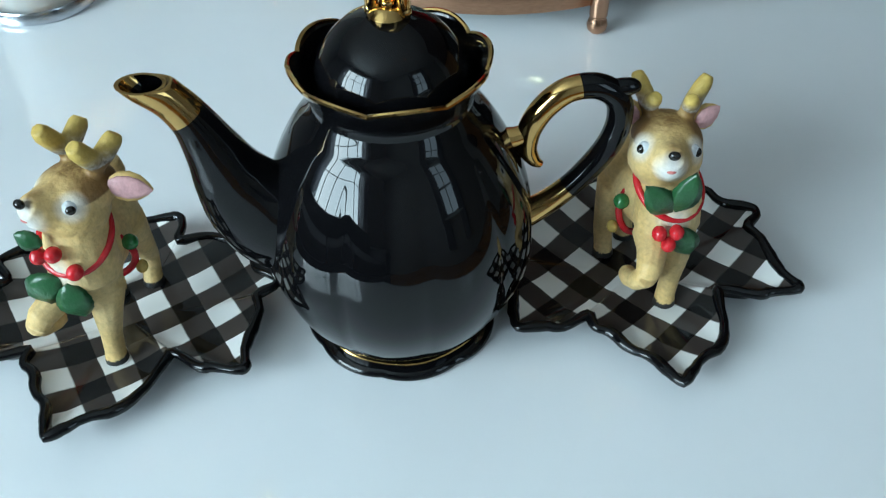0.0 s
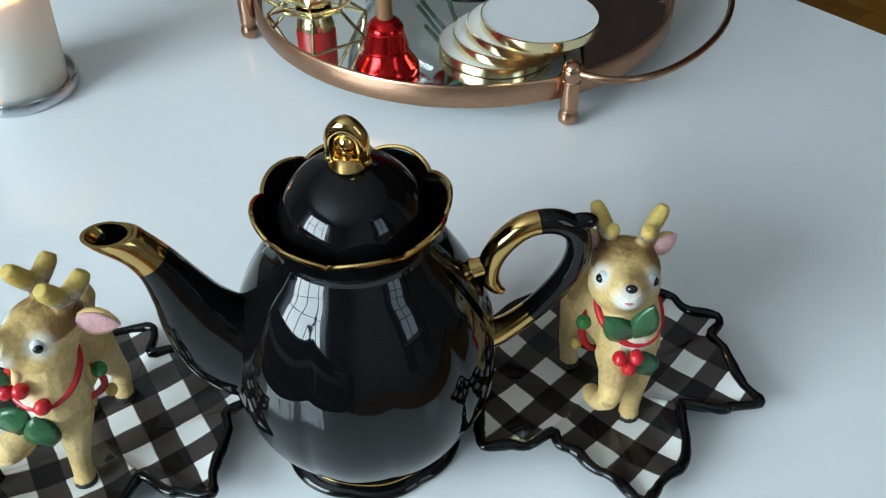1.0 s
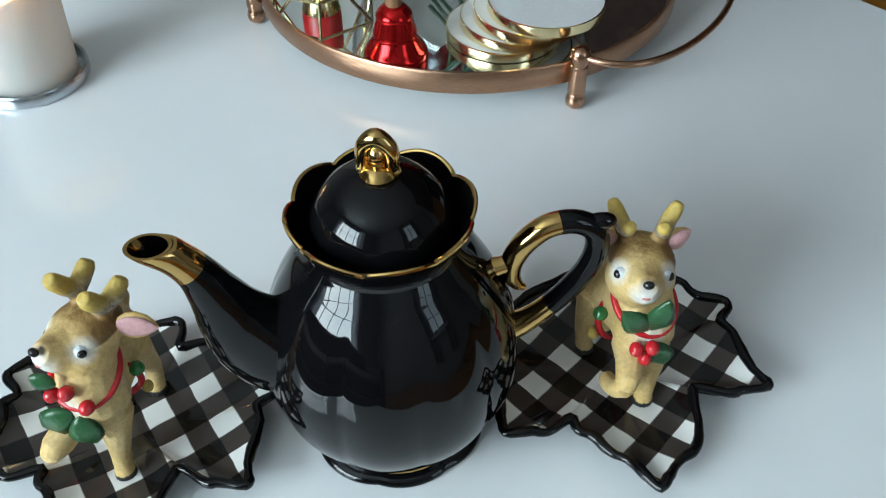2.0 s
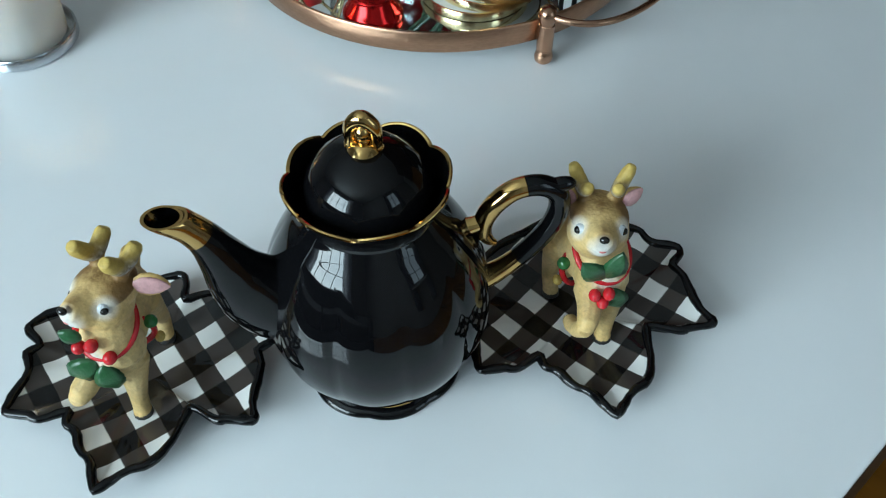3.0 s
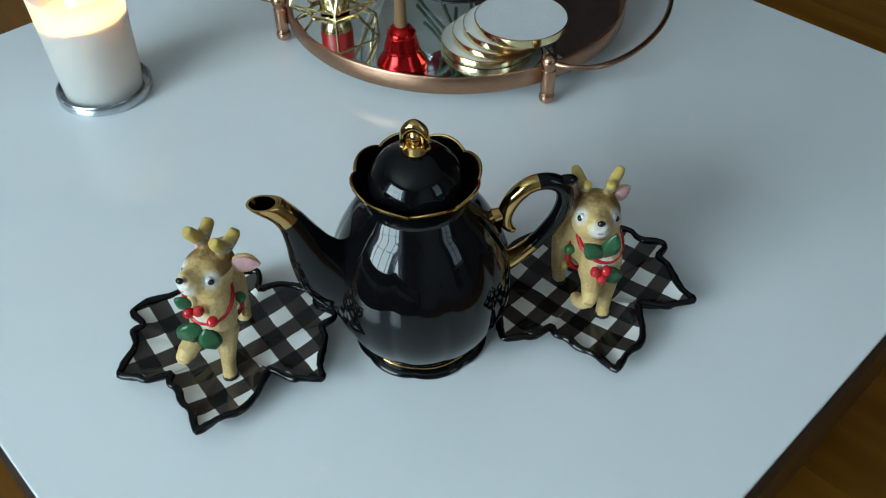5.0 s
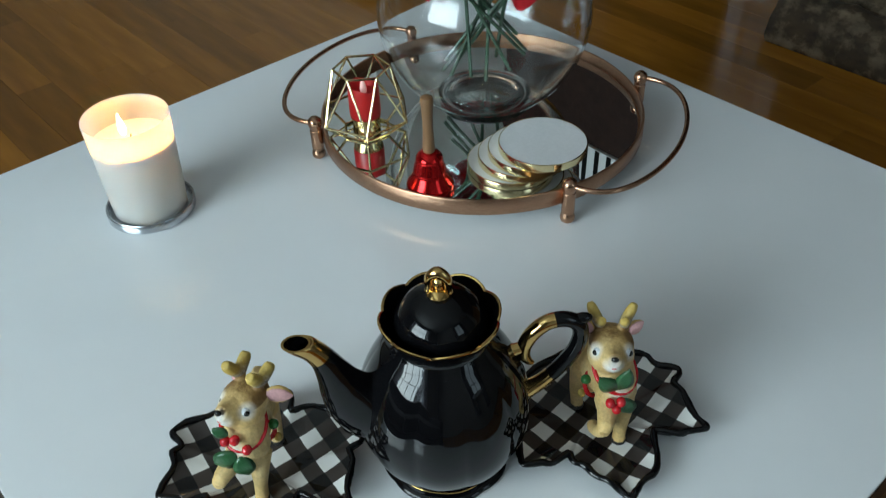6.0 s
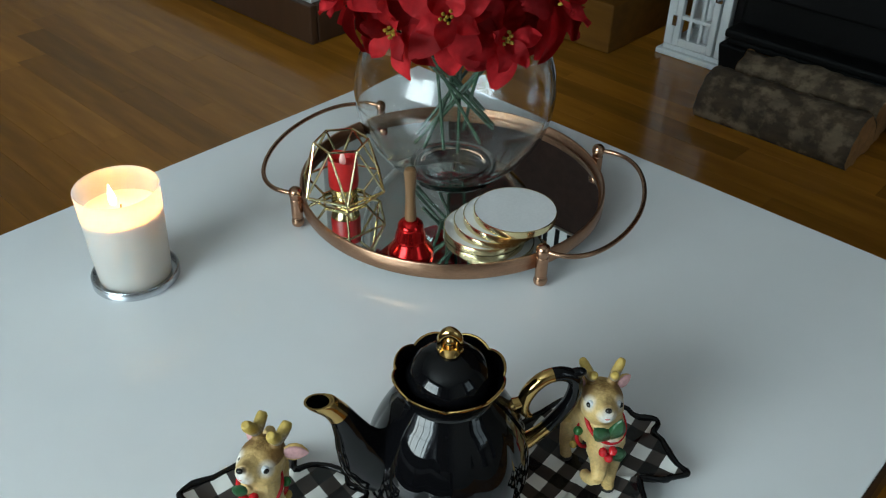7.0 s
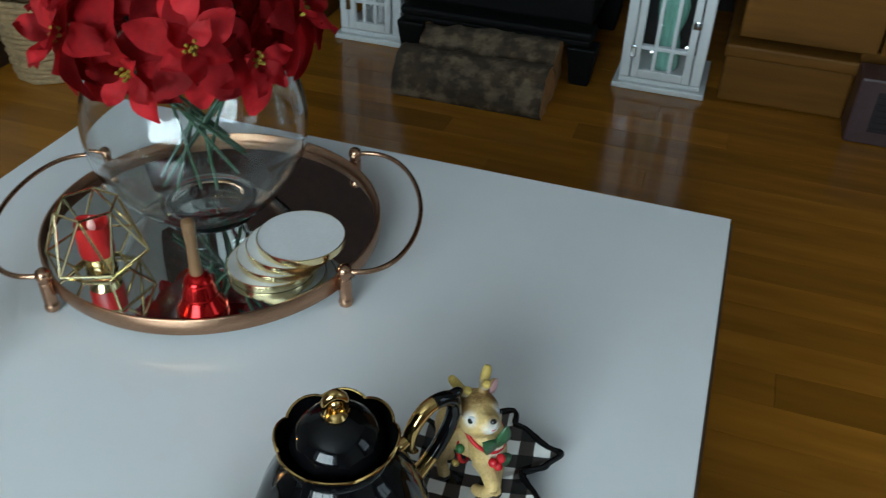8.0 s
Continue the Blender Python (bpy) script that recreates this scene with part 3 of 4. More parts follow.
part("edge_band", bm, M_TABLE_EDGE, table, "dark stained bevelled wooden edge", smooth=False)
part("apron", box(TX0 + 0.004, TX1 - 0.004, TY0 + 0.004, TY1 - 0.004, TOP - 0.16, TOP - 0.0525, 0.003), M_TABLE_EDGE, table, smooth=False)
for x in (TX0 + 0.10, TX1 - 0.10):
    for y in (TY0 + 0.10, TY1 - 0.10):
        part("leg", box(x - 0.03, x + 0.03, y - 0.03, y + 0.03, 0, TOP - 0.1605, 0.004), M_TABLE_EDGE, table, smooth=False)

# ---- the teapot ----
LOBES = 10
pot = thing("teapot", pose(0.170, 0.138, TOP, 0, 0, 245), "black porcelain teapot with gold rim, spout tip and handle", "teapot")


def melon(a, r, z):
    """Lobes pressed into the belly, fading out at foot and neck."""
    w = max(0.0, 1 - ((z - 0.072) / 0.062) ** 2)
    return 1 - 0.034 * w * (1 - abs(math.cos(LOBES * a / 2)) ** 0.8), 0


def frill(a, r, z):
    """The wavy collar and foot."""
    w = max(0.0, (z - 0.1445) / 0.0165) if z > 0.1 else max(0.0, 1 - z / 0.012)
    c = 1.9 * (abs(math.cos(4 * a + 0.2)) ** 0.8 - 0.62)
    return 1 + (0.026 if z > 0.1 else 0.022) * w * c, (0.0020 * w * c if z > 0.1 else 0.0)


belly = spline([(0.0420, 0.0070), (0.0490, 0.0125), (0.0590, 0.0275), (0.0668, 0.0470), (0.0688, 0.0660), (0.0662, 0.0870), (0.0580, 0.1090), (0.0480, 0.1270), (0.0405, 0.1365), (0.0370, 0.1420)], 6)
body = part("body", lathe([(0.0, 0.0080)] + [tuple(q) for q in belly], 160, melon), M_GLAZE, pot)
collar = spline([(0.0370, 0.1420), (0.0375, 0.1465), (0.0408, 0.1530), (0.0442, 0.1600), (0.0440, 0.1612), (0.0427, 0.1610), (0.0388, 0.1540), (0.0360, 0.1480), (0.0345, 0.1420)], 5)
part("collar", lathe([tuple(q) for q in collar], 128, frill), M_GLAZE, pot, "wavy flared black collar")
part("gold_rim", tube([(0.0436 * frill(a, 0, 0.161)[0] * math.cos(a), 0.0436 * frill(a, 0, 0.161)[0] * math.sin(a), 0.1609 + frill(a, 0, 0.161)[1]) for a in np.linspace(0, 2 * math.pi, 128, endpoint=False)], 0.00125, 8, closed=True), M_GOLD, pot, "thin gold rim line")
foot = spline([(0.0400, 0.0100), (0.0425, 0.0082), (0.0460, 0.0068), (0.0505, 0.0048), (0.0525, 0.0025), (0.0515, 0.0003), (0.046, 0.0), (0.040, 0.004)], 4)
part("foot", lathe([tuple(q) for q in foot], 128, frill), M_GLAZE, pot, "flared wavy black foot")
part("foot_line", tube([(0.0462 * (1 + 0.006 * math.cos(8 * a + 0.4)) * math.cos(a), 0.0462 * (1 + 0.006 * math.cos(8 * a + 0.4)) * math.sin(a), 0.0070) for a in np.linspace(0, 2 * math.pi, 96, endpoint=False)], 0.0010, 8, closed=True), M_GOLD, pot, "thin gold line")
lid_prof = spline([(0.0345, 0.1485), (0.0348, 0.151), (0.0335, 0.158), (0.0290, 0.168), (0.0215, 0.1755), (0.0120, 0.1800), (0.0060, 0.1815)], 6)
lid = part("lid", lathe([(0, 0.1485)] + [tuple(q) for q in lid_prof] + [(0, 0.182)], 96), M_GLAZE, pot, "domed black lid")
bm = lathe([(0.0, 0.1805), (0.0095, 0.1805), (0.0100, 0.1825), (0.0075, 0.1850), (0.0055, 0.1865), (0.0, 0.187)], 32)
arch = spline([(0.0082, 0, 0.1835, 0.0030), (0.0080, 0, 0.1890, 0.0036), (0.0068, 0, 0.1965, 0.0042), (0.0, 0, 0.2010, 0.0048), (-0.0068, 0, 0.1965, 0.0042), (-0.0080, 0, 0.1890, 0.0036), (-0.0082, 0, 0.1835, 0.0030)], 6)
tube(arch, [q[3] for q in arch], 14, bm)
ball(bm, (0, 0.0008, 0.1925), (0.0056, 0.0062, 0.0058), sub=3)
ball(bm, (0, 0.0020, 0.1868), (0.0046, 0.0055, 0.0042), sub=3)
for s in (-1, 1):
    ball(bm, (0.0088 * s, 0, 0.1836), 0.0034, sub=2)
part("knob", bm, M_GOLD, lid, "gold bow-shaped knob", m=pose(0, 0, 0, 0, 0, 153) @ Matrix.Diagonal((0.86, 0.92, 1, 1)))
# spout in the x-z plane
sp = spline([(0.040, 0.074, 0.029, 0.74), (0.056, 0.082, 0.0300, 0.66), (0.0685, 0.0950, 0.0245, 0.68), (0.0765, 0.1105, 0.0182, 0.80), (0.0818, 0.1270, 0.0132, 0.92), (0.0880, 0.1445, 0.0096, 1.0), (0.0960, 0.1575, 0.0084, 1.0), (0.1045, 0.1655, 0.0090, 0.95)], 8)
cut = [i for i, q in enumerate(sp) if q[1] > 0.1475][0]


def plane_tube(line, scale, top_lean=0.0):
    """A tube in the x-z plane, rings of x, z, radius, width factor, the last rings leaning to the level."""
    rings, n = [], len(line)
    for j, q in enumerate(line):
        a, b = line[max(j - 1, 0)], line[min(j + 1, n - 1)]
        d = Vector((b[0] - a[0], 0, b[1] - a[1])).normalized()
        k = top_lean * max(0.0, (j / (n - 1) - 0.35) / 0.65)
        d = (d * (1 - k) + Vector((-0.15, 0, 1)) * k).normalized()
        up = Vector((0, 1, 0)).cross(d)
        rings.append([(Vector((q[0], 0, q[1])) + float(q[2] * scale) * (math.cos(w) * float(q[3]) * Vector((0, 1, 0)) + math.sin(w) * (1 + 0.16 * k) * up)) for w in np.linspace(0, 2 * math.pi, 32, endpoint=False)])
    return rings


def skin_rings(rings):
    bm, prev = bmesh.new(), None
    for r in rings:
        ring = [bm.verts.new(v) for v in r]
        if prev:
            for s in range(len(ring)):
                bm.faces.new((prev[s], prev[(s + 1) % len(ring)], ring[(s + 1) % len(ring)], ring[s]))
        prev = ring
    return bm


spout = part("spout", skin_rings(plane_tube(sp[:cut + 1], 1.0)), M_GLAZE, pot, "curved black spout")
part("spout_tip", skin_rings(plane_tube(sp[cut:], 1.012, 0.92) + plane_tube(sp[cut:], 0.84, 0.92)[::-1][:4]), M_GOLD, spout, "gold spout tip")
part("spout_bore", skin_rings(plane_tube(sp[cut:], 0.83, 0.92)[:-3]), M_GLAZE, spout, "dark inside of the spout")
# handle, turned a little off the spout's line
hand = spline([(0.0715, 0.0950, 0.0018), (0.0675, 0.0985, 0.0032), (0.0640, 0.1065, 0.0046), (0.0648, 0.1175, 0.0054), (0.0710, 0.1290, 0.0056), (0.0815, 0.1375, 0.0056), (0.0945, 0.1385, 0.0056), (0.1050, 0.1320, 0.0058), (0.1082, 0.1200, 0.0058), (0.1055, 0.1060, 0.0058), (0.0980, 0.0925, 0.0057), (0.0870, 0.0790, 0.0056), (0.0740, 0.0680, 0.0062), (0.0580, 0.0590, 0.0078)], 7)
HM = pose(0, 0, 0, 0, 0, 57 - 245)
c1 = [i for i, q in enumerate(hand) if q[0] > 0.0860][0]
c2 = [i for i, q in enumerate(hand) if i > 45 and q[0] < 0.0880 and q[1] < 0.09][0]


def grip(a, b):
    return tube([(q[0], 0, q[1]) for q in hand[a:b]], [q[2] * 1.1 for q in hand[a:b]], 18)


handle = part("handle", grip(c1, c2 + 1), M_GLAZE, pot, "black looped handle", m=HM)
bm = grip(0, c1 + 1)
tube([(0.050, 0, 0.1115), (0.058, 0, 0.1130), (0.0655, 0, 0.1150)], [0.0062, 0.0050, 0.0046], 16, bm)
part("scroll", bm, M_GOLD, handle, "gold scroll of the handle")
part("lower_grip", grip(c2, len(hand)), M_GOLD, handle, "gold lower handle end")
part("thorn", tube(spline([(0.0985, 0, 0.1355), (0.1060, 0, 0.1366), (0.1120, 0, 0.1368), (0.1152, 0, 0.1358)], 5), [float(r[0]) for r in spline([(0.0040,), (0.0046,), (0.0040,), (0.0022,)], 5)], 16), M_GLAZE, handle)

# ---- leaf plates ----
LEAF = [(237, .0750), (246, .0820), (251, .0845), (257, .0735), (263, .0675), (267.5, .0520), (275, .0573), (285, .0575), (294, .0650), (303, .0700), (308, .0810), (311, .0870), (315, .0825), (321, .0755), (332, .0715), (345, .0605), (359, .0490), (367, .0485), (369.5, .0665), (373, .0730), (376.5, .0840), (379, .0868), (384, .0810), (393, .0760), (407, .0758), (415, .0725), (419, .0825), (424, .0835), (434, .0740), (444, .0780), (455, .0730), (468, .0660), (479, .0555), (484, .0680), (489, .0740), (497, .0720), (512, .0680), (529, .0690), (547, .0735), (558, .0830), (566, .0868), (570, .0830), (575, .0718), (581, .0772), (589, .0723)]


def leaf_plate(m, gingham, label):
    """A maple-leaf dish: gingham glaze inside, a black rolled rim, dark underside."""
    pl = thing("leaf_plate", m, label, "plate", "leaf plates beside the teapot")
    edge = spline([(r * math.cos(radians(a)), r * math.sin(radians(a))) for a, r in LEAF], 4, closed=True)
    edge = [q * 0.988 for q in edge]
    edge = [q * (1 + 0.004 * math.sin(i * 0.9) + 0.003 * math.sin(i * 2.3 + 1)) for i, q in enumerate(edge)]
    n = len(edge)

    def height(q, k):
        a, r = math.atan2(q[1], q[0]), math.hypot(q[0], q[1])
        return 0.0058 + 0.0105 * k ** 2 * (0.45 + 0.55 * r / 0.085) + 0.0008 * k * k * math.sin(7 * a)

    ks = [0.1, 0.2, 0.3, 0.4, 0.5, 0.6, 0.7, 0.8, 0.9, 1.0]
    for name, mat, drop in (("dish", gingham, 0.0), ("underside", M_GLAZE, 0.0046)):
        bm = bmesh.new()
        mid = bm.verts.new((0, 0, 0.0058 - drop))
        last = None
        for k in ks:
            ring = [bm.verts.new((q[0] * k, q[1] * k, height(q * k, k) - (drop if k < 1 else drop * 0.3))) for q in edge]
            for i in range(n):
                j = (i + 1) % n
                bm.faces.new((mid, ring[i], ring[j]) if last is None else (last[i], ring[i], ring[j], last[j]))
            last = ring
        part(name, bm, mat, pl, "black and white gingham glaze" if name == "dish" else "")
    part("rim", tube([(q[0], q[1], height(q, 1)) for q in edge], [0.0028 + 0.0004 * math.sin(i * 0.7) for i in range(n)], 10, closed=True), M_GLAZE, pl, "black rolled rim")
    part("foot_ring", lathe([(0.030, 0.0), (0.033, 0.0), (0.034, 0.0045), (0.029, 0.0045)], 48, closed=True), M_GLAZE, pl)
    return pl


leaf_plate(pose(0.082, 0.015, TOP), M_GINGHAM, "maple-leaf dish in black and white gingham under a figurine")
leaf_plate(pose(0.2381, 0.2515, TOP, 0, 0, 15) @ pose(0, 0.003, 0) @ Matrix.Diagonal((1.03, 1.045, 1, 1)), M_GINGHAM_TURNED, "maple-leaf dish in black and white gingham near the handle")


# ---- reindeer figurines ----
def deer_figurine(m, label, leaves_up, turn):
    """One painted resin ornament: a fawn with stub antlers, collar, berries and leaves, all one mesh."""
    V = Vector
    f = V((math.cos(radians(turn)), math.sin(radians(turn)), 0))
    l = V((-f.y, f.x, 0))
    h = V((0.0012, -0.0018, 0.0992)) if leaves_up else V((0.0012, 0.0020, 0.0985))
    big = 1.03
    up = V((0, 0, 1))

    def at(ff, ll, zz):
        return h + big * (f * ff + l * ll + up * zz)

    bm = bmesh.new()
    ball(bm, (-0.008, 0, 0.0590), (0.0270, 0.0160, 0.0185))
    ball(bm, (-0.025, 0.001, 0.0625), (0.0165, 0.0165, 0.0205))
    ball(bm, (0.0110, 0, 0.0575), (0.0165, 0.0165, 0.0205))
    tube([(0.0115, 0, 0.056), (0.0100, 0, 0.070), (0.0060, 0.5 * h.y, 0.084), (0.0020, h.y, 0.096)], [0.0175, 0.0165, 0.0150, 0.0135], 16, bm)
    ball(bm, at(-0.0020, 0, -0.0005), (0.0202, 0.0180, 0.0120), (0, 0, turn))
    ball(bm, at(0.0030, 0, -0.0062), (0.0180, 0.0184, 0.0164), (0, 0, turn))
    tube([at(0.004, 0, -0.0030), at(0.0125, 0, -0.0022), at(0.0190, 0, 0.0030), at(0.0228, 0, 0.0068)], [0.0150, 0.0132, 0.0090, 0.0055], 14, bm)
    ball(bm, at(0.0186, 0, -0.0006), (0.0060, 0.0070, 0.0062), (0, 0, turn))
    for s in (-1, 1):
        back = -0.035 if s > 0 else -0.0265
        tube([(-0.024, 0.009 * s, 0.058), (-0.5 * 0.027 + 0.5 * back, 0.0100 * s, 0.036), (back - 0.003, 0.0096 * s, 0.020), (back, 0.0092 * s, 0.007), (back + 0.001, 0.0090 * s, 0.0005)], [0.0110, 0.0076, 0.0054, 0.0054, 0.0062], 12, bm)
        # palmate antler: a stalk, a tall front lobe and a lower back lobe
        fork = at(-0.0105, 0.0098 * s, 0.0132)
        tube([at(-0.0085, 0.0080 * s, 0.0060), at(-0.0095, 0.0088 * s, 0.0105), fork], [0.0042, 0.0042, 0.0048], 12, bm)
        if leaves_up:
            tube([fork, at(-0.0065, 0.0092 * s, 0.0170), at(-0.0040, 0.0084 * s, 0.0205), at(-0.0032, 0.0082 * s, 0.0228)], [0.0044, 0.0042, 0.0038, 0.0028], 12, bm)
            tube([fork, at(-0.0140, 0.0120 * s, 0.0170), at(-0.0172, 0.0152 * s, 0.0222), at(-0.0186, 0.0168 * s, 0.0258)], [0.0046, 0.0045, 0.0042, 0.0028], 12, bm)
        else:
            tube([fork, at(-0.0065, 0.0106 * s, 0.0185), at(-0.0025, 0.0112 * s, 0.0250), at(-0.0008, 0.0114 * s, 0.0286)], [0.0048, 0.0050, 0.0048, 0.0034], 12, bm)
            tube([fork, at(-0.0155, 0.0106 * s, 0.0165), at(-0.0205, 0.0112 * s, 0.0204), at(-0.0225, 0.0114 * s, 0.0226)], [0.0048, 0.0050, 0.0047, 0.0034], 12, bm)
        ball(bm, at(-0.0110, 0.0098 * s, 0.0152), (0.0064, 0.0038, 0.0042), (0, 0, turn), sub=2)
    # standing foreleg, then the raised one folded at the knee
    tube([(0.013, 0.007, 0.050), (0.0185, 0.0060, 0.034), (0.0200, 0.0045, 0.020), (0.0208, 0.0035, 0.008), (0.0218, 0.0032, 0.0005)], [0.0105, 0.0074, 0.0056, 0.0054, 0.0064], 12, bm)
    tube([(0.013, -0.008, 0.051), (0.0230, -0.0135, 0.0485), (0.0315, -0.0195, 0.0450), (0.0335, -0.0220, 0.0405)], [0.0105, 0.0080, 0.0068, 0.0056], 12, bm)
    tube([(0.0335, -0.0215, 0.0420), (0.0275, -0.0230, 0.0340), (0.0200, -0.0220, 0.0290), (0.0145, -0.0205, 0.0275)], [0.0060, 0.0054, 0.0052, 0.0046], 12, bm)
    tube([(-0.036, 0.003, 0.072), (-0.0385, 0.005, 0.080), (-0.0380, 0.006, 0.087)], [0.0066, 0.0064, 0.0042], 10, bm)
    me = bpy.data.meshes.new("deer_raw")
    bm.to_mesh(me)
    bm.free()
    raw = new("deer_raw", me)
    md = raw.modifiers.new("skin", "REMESH")
    md.mode, md.voxel_size = "VOXEL", 0.0009
    sm = raw.modifiers.new("soft", "SMOOTH")
    sm.factor, sm.iterations = 0.5, 3
    skin = bpy.data.meshes.new_from_object(raw.evaluated_get(bpy.context.evaluated_depsgraph_get()))
    bpy.data.objects.remove(raw)
    bm = bmesh.new()
    bm.from_mesh(skin)
    TAN, CREAM, WHITE, BLACK, PINK, RED, GREEN, HORN, GREY, BROWN = (0.60, 0.39, 0.13), (0.66, 0.49, 0.24), (0.72, 0.70, 0.66), (0.012, 0.011, 0.010), (0.60, 0.33, 0.33), (0.50, 0.012, 0.018), (0.022, 0.085, 0.030), (0.52, 0.36, 0.085), (0.16, 0.13, 0.11), (0.20, 0.105, 0.028)
    lay = bm.verts.layers.float_color.new("paint")

    def blend(a, b, k):
        k = min(1, max(0, k))
        return tuple(p + (q - p) * k for p, q in zip(a, b))

    for v in bm.verts:
        p = v.co
        c = blend(TAN, CREAM, 0.5 + 0.5 * noise.noise(p * 60))
        fur = noise.noise(p * 420) * 0.5 + noise.noise(p * 900) * 0.5
        c = blend(c, BROWN, 0.02 + 0.40 * fur)
        q = p - h
        qf, ql = q.dot(f), q.dot(l)
        if p.z > 0.09:
            c = blend(c, BROWN, (1.25 - (q - up * 0.0105 + f * 0.004).length / 0.013) * (0.8 + fur))
            c = blend(c, BROWN, (1.0 - abs(ql) / 0.0050) * (qf - 0.010) / 0.012 * (1 if q.z > 0.002 else 0))
        for s in (-1, 1):
            e = at(0.0100, 0.0130 * s, 0.0030)
            c = blend(c, WHITE, 0.85 * min(1, 1.45 - (p - e).length / 0.0058))
        c = blend(c, WHITE, 1.9 - (p - at(0.0218, 0, 0.0005)).length / 0.0050)
        c = blend(c, WHITE, (1.3 - (p - V((0.026, -0.006, 0.068))).length / 0.008) * 0.7)
        if q.z > 0.0138 and abs(ql) > 0.0040:
            c = blend(blend(GREY, WHITE, 0.25 + fur), HORN, (q.z - 0.0150) / 0.006)
        if p.z < 0.0050 or (p - V((0.0125, -0.0200, 0.0265))).length < 0.0058:
            c = BLACK
        v[lay] = (*c, 0.55)

    def extra(vs, colour, rough):
        for v in vs:
            v[lay] = (*colour, rough)

    for s in (-1, 1):
        e = at(0.0100, 0.0114 * s if leaves_up or s > 0 else -0.0086, 0.0020)
        out = (f * 0.46 + l * (0.86 * s) + up * 0.14).normalized()
        extra(ball(bm, e - out * 0.0008, (0.0038, 0.0038, 0.0038), sub=3), (0.60, 0.62, 0.64), 0.2)
        extra(ball(bm, e + out * 0.0014, 0.0025, sub=3), BLACK, 0.06)
        base = at(-0.0100, 0.0132 * s, 0.0030)
        tip = at(-0.0155, 0.0235 * s, 0.0110) if leaves_up else at(-0.0215, 0.0285 * s, -0.0015)
        for wide, push, col in ((1.0, 0.0, TAN), (0.74, 0.0016, PINK)):
            vs = []
            pts = [base.lerp(tip, k) + (f * 0.75 + l * (0.62 * s) + up * 0.3) * push for k in (0.02, 0.2, 0.45, 0.7, 0.9, 1.0)]
            for q, r in zip(pts, (0.0034, 0.0068, 0.0078, 0.0064, 0.0032, 0.0005)):
                ax = (tip - base).normalized()
                face = (f * 0.75 + l * (0.62 * s) + up * 0.30)
                face = (face - ax * face.dot(ax)).normalized()
                rise = face.cross(ax).normalized()
                vs.append([bm.verts.new(q + wide * r * (math.cos(w) * rise + 0.30 * math.sin(w) * face)) for w in np.linspace(0, 2 * math.pi, 14, endpoint=False)])
            for a, b in zip(vs, vs[1:]):
                for i in range(14):
                    bm.faces.new((a[i], a[(i + 1) % 14], b[(i + 1) % 14], b[i]))
            extra([v for ring in vs for v in ring], col, 0.5)
    extra(ball(bm, at(0.0246, 0, 0.0096), (0.0022, 0.0029, 0.0023), (0, 0, turn)), BLACK, 0.2)
    extra(ball(bm, at(0.0246, 0, 0.0012), (0.0020, 0.0026, 0.0016), (0, 0, turn)), (0.55, 0.16, 0.14), 0.3)

    def ribbon(pts, r):
        k = len(bm.verts)
        tube(pts, r, 10, bm, closed=True)
        bm.verts.ensure_lookup_table()
        extra(bm.verts[k:], RED, 0.25)

    ribbon([(0.0085 + 0.0172 * math.cos(a), -0.0005 + 0.0170 * math.sin(a), 0.0775 - 0.0100 * math.cos(a)) for a in np.linspace(0, 2 * math.pi, 40, endpoint=False)], 0.0018)
    ribbon([(-0.006 + 0.002 * math.sin(2 * a), 0.0172 * math.cos(a), 0.0525 + 0.0188 * math.sin(a)) for a in np.linspace(0, 2 * math.pi, 40, endpoint=False)], 0.0019)
    for s in (-1, 1):
        extra(ball(bm, (-0.004, 0.0180 * s, 0.0610), 0.0042), (0.03, 0.16, 0.04), 0.15)
        extra(ball(bm, (-0.008, 0.0180 * s, 0.0400), (0.0036, 0.003, 0.0036)), HORN, 0.25)

    g = f if leaves_up else (f * 0.75 + l * 0.66).normalized()
    def leaf(base, tip, wide, bend):
        base, tip = V(base), V(tip)
        ax = tip - base
        nrm = (V((g.x, g.y, 0.35))).normalized()
        sd = ax.normalized().cross(nrm).normalized()
        nrm = sd.cross(ax.normalized())
        rows_ = []
        for i in range(13):
            k = i / 12
            w = wide * (math.sin(math.pi * k ** 0.9) ** 0.62 * (1 + 0.05 * (i % 2)) + 0.02)
            c = base + ax * k + nrm * bend * math.sin(math.pi * k)
            rows_.append([bm.verts.new(c + sd * w * t - nrm * 0.0016 * abs(t) + nrm * o) for t, o in ((-1, 0), (-0.5, 0.0004), (0, -0.0004), (0.5, 0.0004), (1, 0), (0.5, -0.0022), (-0.5, -0.0022))])
        for a, b in zip(rows_, rows_[1:]):
            for i in range(7):
                bm.faces.new((a[i], a[(i + 1) % 7], b[(i + 1) % 7], b[i]))
        extra([v for r in rows_ for v in r], GREEN, 0.28)

    if leaves_up:
        leaf((0.0265, -0.0090, 0.0750), (0.0246, -0.0250, 0.0930), 0.0072, 0.002)
        leaf((0.0270, -0.0080, 0.0750), (0.0325, -0.0050, 0.1010), 0.0068, 0.002)
        leaf((0.0290, -0.0035, 0.0640), (0.0310, 0.0040, 0.0455), 0.0070, 0.002)
        spots = ((0.0275, -0.0150, 0.0640), (0.0298, -0.0100, 0.0570), (0.0303, -0.0070, 0.0645))
    else:
        leaf((0.0275, -0.0060, 0.0660), (0.0265, -0.0245, 0.0545), 0.0084, 0.003)
        leaf((0.0290, -0.0025, 0.0640), (0.0300, 0.0010, 0.0430), 0.0080, 0.003)
